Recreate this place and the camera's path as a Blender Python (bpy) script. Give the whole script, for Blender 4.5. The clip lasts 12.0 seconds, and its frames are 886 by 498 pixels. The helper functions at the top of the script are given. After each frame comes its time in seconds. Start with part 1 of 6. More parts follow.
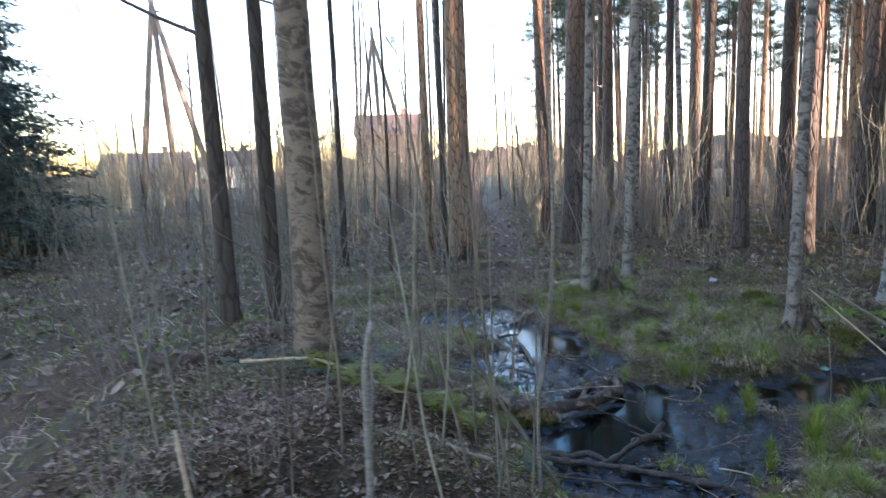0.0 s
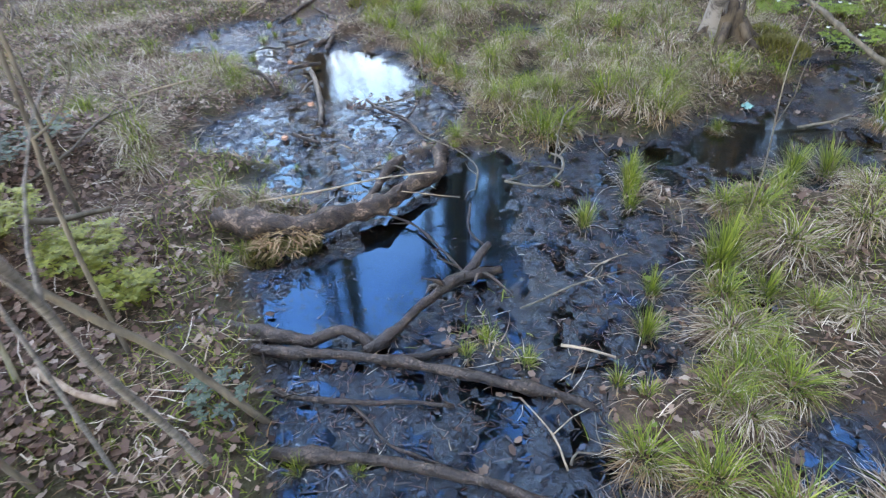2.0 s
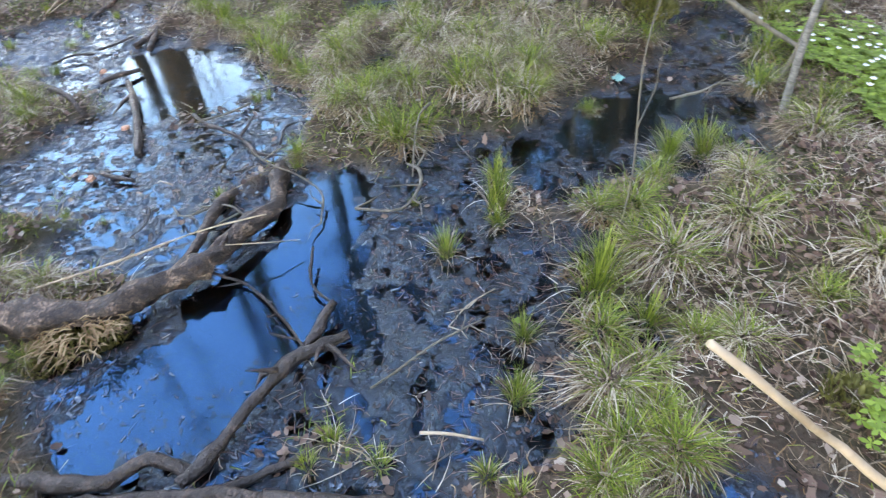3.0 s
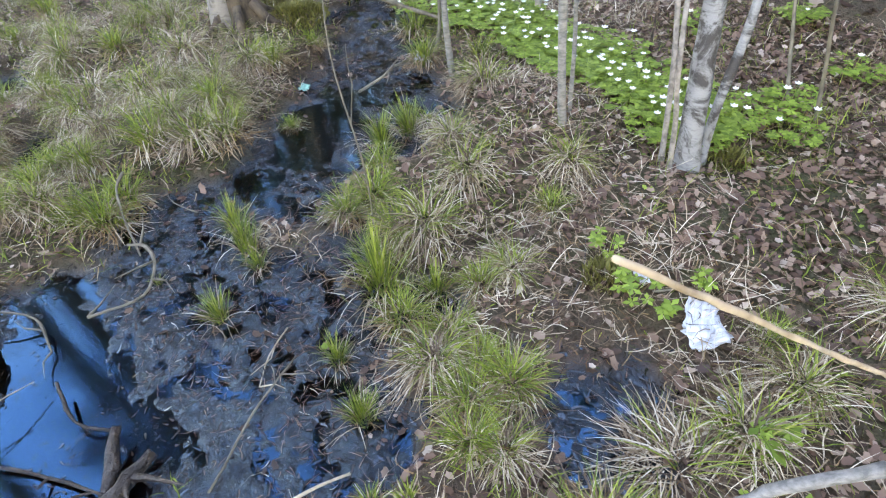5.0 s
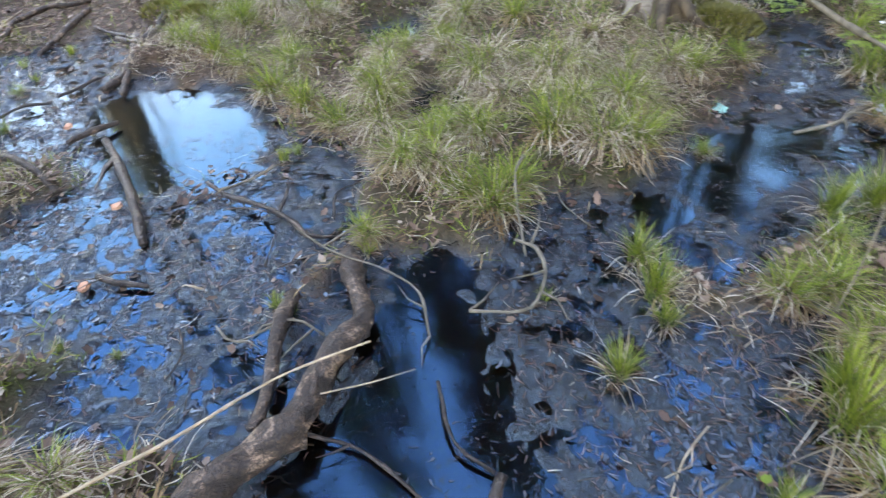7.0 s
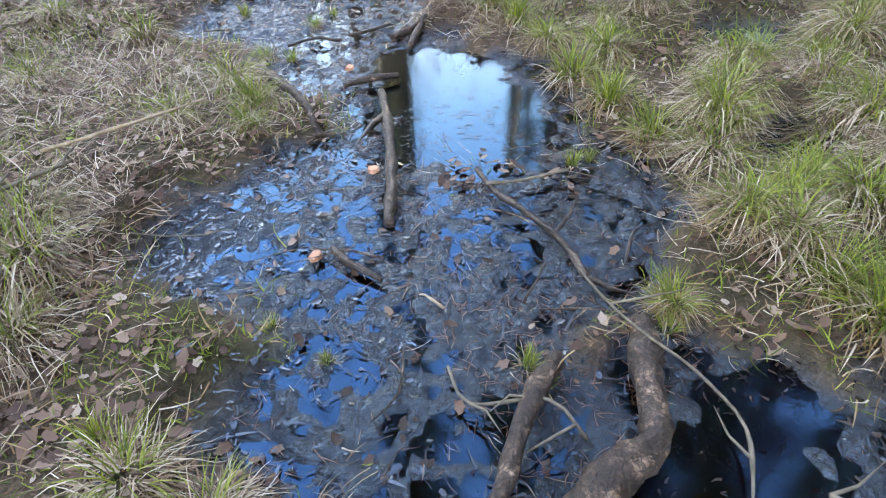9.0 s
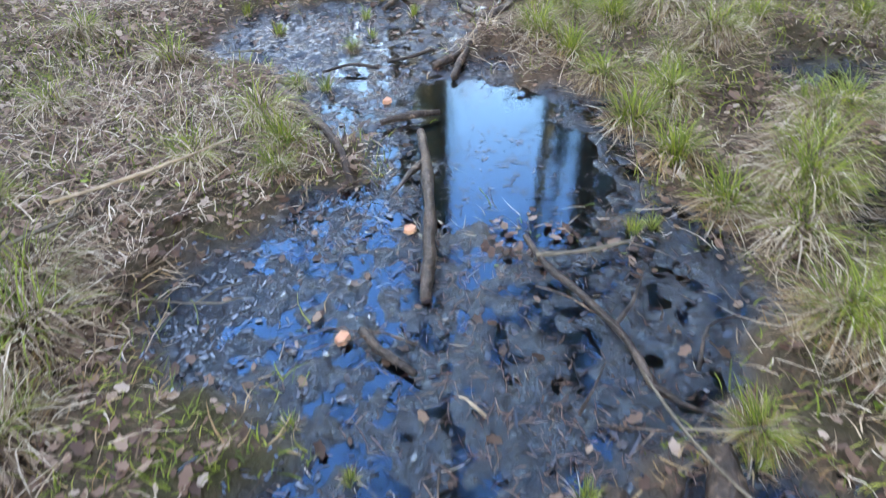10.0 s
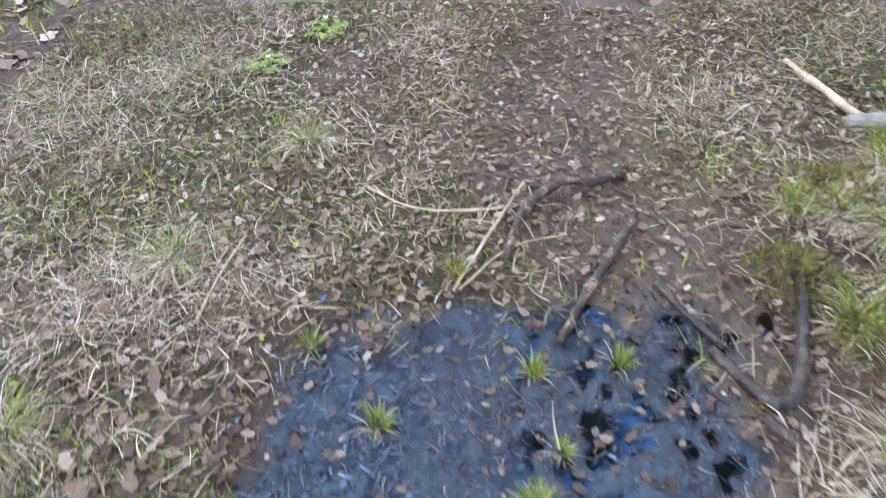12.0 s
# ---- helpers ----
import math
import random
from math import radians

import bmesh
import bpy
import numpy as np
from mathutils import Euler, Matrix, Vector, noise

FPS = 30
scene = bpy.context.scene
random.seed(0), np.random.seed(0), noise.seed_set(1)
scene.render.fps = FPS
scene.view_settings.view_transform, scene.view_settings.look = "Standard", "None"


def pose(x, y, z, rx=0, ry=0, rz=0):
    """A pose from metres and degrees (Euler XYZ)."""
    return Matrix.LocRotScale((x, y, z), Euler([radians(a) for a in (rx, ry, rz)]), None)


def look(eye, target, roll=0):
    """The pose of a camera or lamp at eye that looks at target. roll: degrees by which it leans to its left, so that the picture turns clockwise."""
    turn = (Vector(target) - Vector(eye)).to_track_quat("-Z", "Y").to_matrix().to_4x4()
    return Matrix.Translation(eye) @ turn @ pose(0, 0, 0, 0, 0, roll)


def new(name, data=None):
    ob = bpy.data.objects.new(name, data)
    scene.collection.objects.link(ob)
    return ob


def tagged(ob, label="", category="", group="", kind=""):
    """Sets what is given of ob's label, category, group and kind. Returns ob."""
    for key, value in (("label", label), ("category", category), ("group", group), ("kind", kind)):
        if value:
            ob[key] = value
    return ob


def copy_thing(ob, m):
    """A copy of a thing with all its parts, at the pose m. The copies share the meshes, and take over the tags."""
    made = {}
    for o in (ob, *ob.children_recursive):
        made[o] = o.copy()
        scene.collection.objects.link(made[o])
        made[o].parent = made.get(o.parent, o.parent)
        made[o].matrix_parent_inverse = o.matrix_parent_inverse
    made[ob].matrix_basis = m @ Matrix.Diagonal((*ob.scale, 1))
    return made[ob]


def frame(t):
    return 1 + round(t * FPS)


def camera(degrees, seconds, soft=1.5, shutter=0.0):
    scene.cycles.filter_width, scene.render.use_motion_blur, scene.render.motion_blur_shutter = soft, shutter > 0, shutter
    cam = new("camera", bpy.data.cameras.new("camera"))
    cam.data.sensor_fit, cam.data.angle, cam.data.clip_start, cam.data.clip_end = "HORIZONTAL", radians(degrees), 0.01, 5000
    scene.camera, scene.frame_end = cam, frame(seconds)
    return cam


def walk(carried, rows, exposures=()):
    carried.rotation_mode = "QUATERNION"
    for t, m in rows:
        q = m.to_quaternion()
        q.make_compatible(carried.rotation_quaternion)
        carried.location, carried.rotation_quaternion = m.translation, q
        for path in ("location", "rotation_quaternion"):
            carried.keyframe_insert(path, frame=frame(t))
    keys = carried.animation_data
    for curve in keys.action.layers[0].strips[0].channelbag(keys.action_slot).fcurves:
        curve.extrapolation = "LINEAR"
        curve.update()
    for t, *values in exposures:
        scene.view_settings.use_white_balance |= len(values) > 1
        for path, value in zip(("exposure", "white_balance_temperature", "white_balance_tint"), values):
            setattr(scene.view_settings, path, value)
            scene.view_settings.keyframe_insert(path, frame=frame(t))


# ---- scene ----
cam = camera(75.0, 12.0, soft=1.2, shutter=0.25)
EXPOSURES = [(0.0, 4.1, 6900, 33), (0.5, 4.8, 7200, 35), (1.5, 5.3, 8500, 42), (3.0, 5.5, 8700, 40), (9.5, 5.55, 9300, 41), (12.0, 5.8, 9000, 40)]
PATH = [
    (0, (0.162, -0.119, 1.936), (0.111, 1.863, 1.675), -2.1),
    (0.5, (0.494, 0.588, 1.768), (0.592, 2.523, 1.271), -1.9),
    (1, (0.791, 1.151, 1.738), (0.965, 2.995, 0.985), -2.3),
    (1.5, (1.045, 1.64, 1.659), (1.242, 3.364, 0.663), -2.4),
    (2, (1.184, 1.981, 1.589), (1.373, 3.55, 0.363), -2.5),
    (2.5, (1.436, 2.314, 1.604), (1.68, 3.772, 0.258), -3.5),
    (3, (1.616, 2.441, 1.605), (2.026, 3.852, 0.248), -4.5),
    (3.5, (1.607, 2.442, 1.629), (2.308, 3.726, 0.265), -4.7),
    (3.7, (1.599, 2.43, 1.624), (2.405, 3.649, 0.258), -5.1),
    (5.3, (1.509, 2.58, 1.6), (2.648, 3.469, 0.217), -5.0),
    (5.5, (1.479, 2.677, 1.602), (2.626, 3.55, 0.216), -4.7),
    (6, (1.429, 3.065, 1.531), (2.551, 3.961, 0.138), -4.2),
    (6.5, (1.343, 3.253, 1.496), (2.236, 4.395, 0.118), -3.7),
    (7, (1.242, 3.351, 1.478), (1.835, 4.699, 0.124), -3.5),
    (7.5, (1.181, 3.603, 1.443), (1.533, 5.034, 0.091), -2.8),
    (7.6, (1.177, 3.636, 1.41), (1.468, 5.088, 0.066), -2.7),
    (7.7, (1.154, 3.69, 1.399), (1.397, 5.143, 0.047), -2.6),
    (9.3, (1.061, 3.954, 1.192), (0.993, 5.439, -0.146), -2.7),
    (9.5, (1.045, 3.967, 1.195), (0.96, 5.453, -0.141), -2.6),
    (10, (1.022, 4.277, 1.253), (0.891, 5.744, -0.1), -2.6),
    (10.2, (0.976, 4.481, 1.342), (0.835, 5.941, -0.018), -2.1),
    (10.5, (0.831, 4.744, 1.465), (0.656, 6.192, 0.097), -1.9),
    (11, (0.645, 5.207, 1.545), (0.44, 6.651, 0.176), -1.7),
    (11.5, (0.489, 5.924, 1.455), (0.304, 7.359, 0.074), -2.0),
    (12, (0.185, 6.539, 1.519), (0.047, 7.963, 0.121), -1.8),
]
walk(cam, [(t, look(eye, target, roll)) for t, eye, target, roll in PATH], EXPOSURES)

# ---- world and light ----
SUN_ELEVATION, SUN_AZIMUTH = 4.0, 122.0     # degrees; azimuth clockwise from +y
world = bpy.data.worlds.new("sky")
scene.world = world
world.use_nodes = True
wn, wl = world.node_tree.nodes, world.node_tree.links
sky = wn.new("ShaderNodeTexSky")
sky.sky_type = "NISHITA"
sky.sun_disc = False
sky.sun_elevation, sky.sun_rotation = radians(SUN_ELEVATION), radians(SUN_AZIMUTH)
sky.ozone_density, sky.dust_density, sky.air_density = 1.9, 0.25, 1.0
wl.new(sky.outputs[0], wn["Background"].inputs[0])
wn["Background"].inputs[1].default_value = 0.15

sun = new("sun", bpy.data.lights.new("sun", "SUN"))
sun.data.energy, sun.data.angle, sun.data.color = 2.0, radians(0.5), (1.0, 0.84, 0.63)
a, e = radians(SUN_AZIMUTH), radians(SUN_ELEVATION)
sun.matrix_world = look((0, 0, 30), Vector((0, 0, 30)) - Vector((math.sin(a) * math.cos(e), math.cos(a) * math.cos(e), math.sin(e))))

# ---- materials ----


class Mat:
    """A small helper round a node material."""

    def __init__(self, name):
        self.m = bpy.data.materials.new(name)
        self.m.use_nodes = True
        self.n, self.l = self.m.node_tree.nodes, self.m.node_tree.links
        self.bsdf = self.n["Principled BSDF"]
        self.coord = self.n.new("ShaderNodeTexCoord")

    def node(self, kind, **inputs):
        nd = self.n.new(kind)
        for k, v in inputs.items():
            self.put(nd.inputs[int(k[1:]) if k[0] == "i" and k[1:].isdigit() else k.replace("_", " ")], v)
        return nd

    def put(self, socket, v):
        if isinstance(v, bpy.types.NodeSocket):
            self.l.new(v, socket)
        else:
            socket.default_value = v

    def place(self, scale=(1, 1, 1), space="Object"):
        mp = self.n.new("ShaderNodeMapping")
        mp.inputs["Scale"].default_value = scale
        self.l.new(self.coord.outputs[space], mp.inputs[0])
        return mp.outputs[0]

    def noise(self, scale, detail=4, rough=0.6, vec=None, dist=0.0):
        nd = self.n.new("ShaderNodeTexNoise")
        nd.inputs["Scale"].default_value, nd.inputs["Detail"].default_value = scale, detail
        nd.inputs["Roughness"].default_value, nd.inputs["Distortion"].default_value = rough, dist
        self.l.new(vec or self.coord.outputs["Object"], nd.inputs["Vector"])
        return nd.outputs["Fac"]

    def voronoi(self, scale, vec=None, feature="F1", out="Distance", rnd=1.0):
        nd = self.n.new("ShaderNodeTexVoronoi")
        nd.feature = feature
        nd.inputs["Scale"].default_value = scale
        nd.inputs["Randomness"].default_value = rnd
        self.l.new(vec or self.coord.outputs["Object"], nd.inputs["Vector"])
        return nd.outputs[out]

    def ramp(self, fac, stops):
        nd = self.n.new("ShaderNodeValToRGB")
        els = nd.color_ramp.elements
        while len(els) < len(stops):
            els.new(0.5)
        for el, (pos, col) in zip(els, stops):
            el.position = pos
            el.color = (*col, 1) if isinstance(col, tuple) else (col, col, col, 1)
        self.l.new(fac, nd.inputs[0])
        return nd.outputs[0]

    def mix(self, fac, a, b, blend="MIX"):
        nd = self.n.new("ShaderNodeMix")
        nd.data_type, nd.blend_type = "RGBA", blend
        self.put(nd.inputs[0], fac)
        self.put(nd.inputs[6], (*a, 1) if isinstance(a, tuple) and len(a) == 3 else a)
        self.put(nd.inputs[7], (*b, 1) if isinstance(b, tuple) and len(b) == 3 else b)
        return nd.outputs[2]

    def math(self, op, a, b=0.0):
        nd = self.n.new("ShaderNodeMath")
        nd.operation = op
        self.put(nd.inputs[0], a)
        self.put(nd.inputs[1], b)
        return nd.outputs[0]

    def bump(self, height, strength, distance, normal=None):
        nd = self.n.new("ShaderNodeBump")
        nd.inputs["Strength"].default_value, nd.inputs["Distance"].default_value = strength, distance
        self.l.new(height, nd.inputs["Height"])
        if normal:
            self.l.new(normal, nd.inputs["Normal"])
        return nd.outputs[0]

    def island(self):
        return self.n.new("ShaderNodeNewGeometry").outputs["Random Per Island"]

    def done(self, color, rough=0.8, normal=None, **extra):
        self.put(self.bsdf.inputs["Base Color"], (*color, 1) if isinstance(color, tuple) and len(color) == 3 else color)
        self.put(self.bsdf.inputs["Roughness"], rough)
        if normal:
            self.l.new(normal, self.bsdf.inputs["Normal"])
        for k, v in extra.items():
            self.put(self.bsdf.inputs[k.replace("_", " ")], v)
        return self.m


def ground_material():
    m = Mat("forest_soil")
    at = m.n.new("ShaderNodeAttribute")
    at.attribute_name = "wet"
    sep = m.n.new("ShaderNodeSeparateColor")
    m.l.new(at.outputs["Color"], sep.inputs[0])
    wet, moss, path = sep.outputs[0], sep.outputs[1], sep.outputs[2]
    big, mid, fine = m.noise(0.9, 3), m.noise(9, 5, 0.65), m.noise(60, 4, 0.7)
    litter = m.ramp(m.voronoi(26, out="Color"), [(0.0, (0.03, 0.016, 0.011)), (0.45, (0.09, 0.052, 0.034)), (0.8, (0.19, 0.12, 0.08)), (1.0, (0.05, 0.03, 0.02))])
    dry = m.mix(m.ramp(fine, [(0.35, 0.0), (0.7, 1.0)]), litter, (0.065, 0.046, 0.03))
    green = m.mix(fine, (0.02, 0.026, 0.01), (0.075, 0.085, 0.028))
    g = m.math("MULTIPLY", moss, m.ramp(mid, [(0.35, 0.25), (0.6, 1.0)]))
    dry = m.mix(g, dry, green)
    dry = m.mix(m.ramp(big, [(0.4, 0.0), (0.75, 0.45)]), dry, (0.07, 0.05, 0.035))
    trod = m.mix(mid, (0.07, 0.05, 0.038), (0.18, 0.13, 0.095))
    dry = m.mix(path, dry, trod)
    mud = m.mix(mid, (0.010, 0.0065, 0.005), (0.034, 0.020, 0.014))
    mud = m.mix(m.ramp(fine, [(0.58, 0.0), (0.75, 1.0)]), mud, (0.11, 0.062, 0.042))
    col = m.mix(wet, dry, mud)
    grain = m.math("ADD", m.noise(45, 3, 0.6, dist=1.2), m.math("MULTIPLY", m.voronoi(38), 0.5))
    n1 = m.bump(m.noise(30, 5, 0.65, dist=1.4), 0.9, 0.022)
    n2 = m.bump(grain, 0.9, 0.016, n1)
    rough = m.mix(wet, (0.85, 0.85, 0.85), m.ramp(fine, [(0.35, 0.05), (0.7, 0.2)]))
    ior = m.math("ADD", 1.4, m.math("MULTIPLY", wet, 0.55))
    # blue of the sky painted into the wet mud's reflections
    tint = m.mix(wet, (1.0, 1.0, 1.0), (0.30, 0.70, 1.0))
    return m.done(col, rough, n2, IOR=ior, Specular_Tint=tint)


def water_material():
    m = Mat("tannin_water")
    n = m.bump(m.noise(70, 3, 0.6), 0.06, 0.002, m.bump(m.noise(22, 4, 0.6, dist=1.2), 0.06, 0.003))
    film = m.ramp(m.noise(9, 5, 0.65), [(0.5, 0.0), (0.8, 0.008)])
    m.n.remove(m.bsdf)
    out = m.n["Material Output"]
    clear = m.node("ShaderNodeBsdfTransparent", Color=(0.50, 0.28, 0.12, 1))
    # sky reflection put into the gloss colour: blue from above, near white at grazing
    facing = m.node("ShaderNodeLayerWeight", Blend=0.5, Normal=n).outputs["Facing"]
    reflection_tint = m.ramp(facing, [(0.34, (0.08, 0.50, 1.0)), (0.52, (0.30, 0.74, 1.0)), (0.70, (0.85, 0.97, 1.0))])
    gl = m.node("ShaderNodeBsdfGlossy", Color=reflection_tint, Roughness=film, Normal=n)
    # index set well above water's 1.33 for stronger reflections
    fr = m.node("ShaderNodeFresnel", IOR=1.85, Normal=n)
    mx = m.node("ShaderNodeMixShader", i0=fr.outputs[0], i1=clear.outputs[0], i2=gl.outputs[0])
    scum = m.ramp(m.noise(26, 5, 0.7, dist=1.0), [(0.60, 0.0), (0.68, 0.30)])
    silt = m.node("ShaderNodeBsdfDiffuse", Color=(0.020, 0.013, 0.010, 1))
    top = m.node("ShaderNodeMixShader", i0=scum, i1=mx.outputs[0], i2=silt.outputs[0])
    m.l.new(top.outputs[0], out.inputs[0])
    return m.m


def birch_bark(name, light, dark, amount):
    m = Mat(name)
    band = m.noise(1.0, 5, 0.7, m.place((9, 9, 55)))
    patch = m.noise(1.0, 6, 0.72, m.place((5, 5, 7.5)), 0.9)
    col = m.mix(m.ramp(band, [(0.52, 0.0), (0.62, 0.8)]), light, tuple(c * 0.55 for c in light))
    col = m.mix(m.ramp(patch, [(amount, 0.0), (amount + 0.09, 1.0)]), col, dark)
    n = m.bump(m.noise(1.0, 5, 0.7, m.place((22, 22, 60))), 0.6, 0.008)
    return m.done(col, 0.75, m.bump(patch, 0.6, 0.02, n))


def plated_bark(name, low, high, split):
    m = Mat(name)
    v = m.place((11, 11, 3.0))
    crack = m.voronoi(1.0, v, "DISTANCE_TO_EDGE")
    z = m.n.new("ShaderNodeSeparateXYZ")
    m.l.new(m.coord.outputs["Object"], z.inputs[0])
    up = m.ramp(m.math("DIVIDE", z.outputs[2], 20.0), [(split, 0.0), (split + 0.18, 1.0)])
    col = m.mix(up, low, high)
    col = m.mix(m.noise(14, 4, 0.6), m.mix(0.6, col, (0.02, 0.015, 0.012)), col)
    col = m.mix(m.ramp(crack, [(0.0, 0.85), (0.12, 0.0)]), col, (0.025, 0.018, 0.014))
    return m.done(col, 0.85, m.bump(m.ramp(crack, [(0.0, 0.0), (0.2, 1.0)]), 0.8, 0.02))


def plain(name, a, b, scale=12.0, rough=0.8, bump=0.4, stretch=(1, 1, 1), **extra):
    m = Mat(name)
    f = m.noise(scale, 5, 0.65, m.place(stretch))
    return m.done(m.mix(m.ramp(f, [(0.36, 0.0), (0.62, 1.0)]), a, b), rough, m.bump(f, bump, 0.006), **extra)


def fallen_wood(name, dark, mid, pale, rough=0.6):
    """Old bark with cracks, peeled pale streaks and dark damp patches."""
    m = Mat(name)
    fine, patch = m.noise(60, 5, 0.7, dist=0.8), m.noise(13, 5, 0.7, dist=0.5)
    crack = m.voronoi(48, m.place((1, 1, 1)), "DISTANCE_TO_EDGE")
    col = m.mix(m.ramp(patch, [(0.38, 0.0), (0.56, 1.0)]), dark, mid)
    col = m.mix(m.ramp(patch, [(0.54, 0.0), (0.60, 1.0)]), col, pale)
    col = m.mix(m.ramp(fine, [(0.40, 0.75), (0.55, 0.0)]), col, tuple(c * 0.35 for c in dark))
    col = m.mix(m.ramp(crack, [(0.0, 0.8), (0.09, 0.0)]), col, (0.008, 0.006, 0.005))
    return m.done(col, m.ramp(fine, [(0.3, rough * 0.55), (0.7, rough * 1.25)]), m.bump(fine, 1.0, 0.006, m.bump(patch, 1.0, 0.014, m.bump(crack, 0.6, 0.01))))


def blades(name, stops, rough=0.6, film=None):
    m = Mat(name)
    r = m.ramp(m.island(), stops)
    col = m.mix(m.math("MULTIPLY", m.noise(5, 2), 0.5), r, tuple(c * 0.5 for c in stops[0][1]))
    out = m.done(col, rough)
    if film:                                 # a wet film over the debris, sky blue painted into its reflections
        m.bsdf.inputs["Specular Tint"].default_value = (*film, 1)
        m.bsdf.inputs["IOR"].default_value = 1.8
        return out
    tr = m.node("ShaderNodeBsdfTranslucent", Color=col)
    mx = m.node("ShaderNodeMixShader", i0=0.25, i1=m.bsdf.outputs[0], i2=tr.outputs[0])
    m.l.new(mx.outputs[0], m.n["Material Output"].inputs[0])
    return out


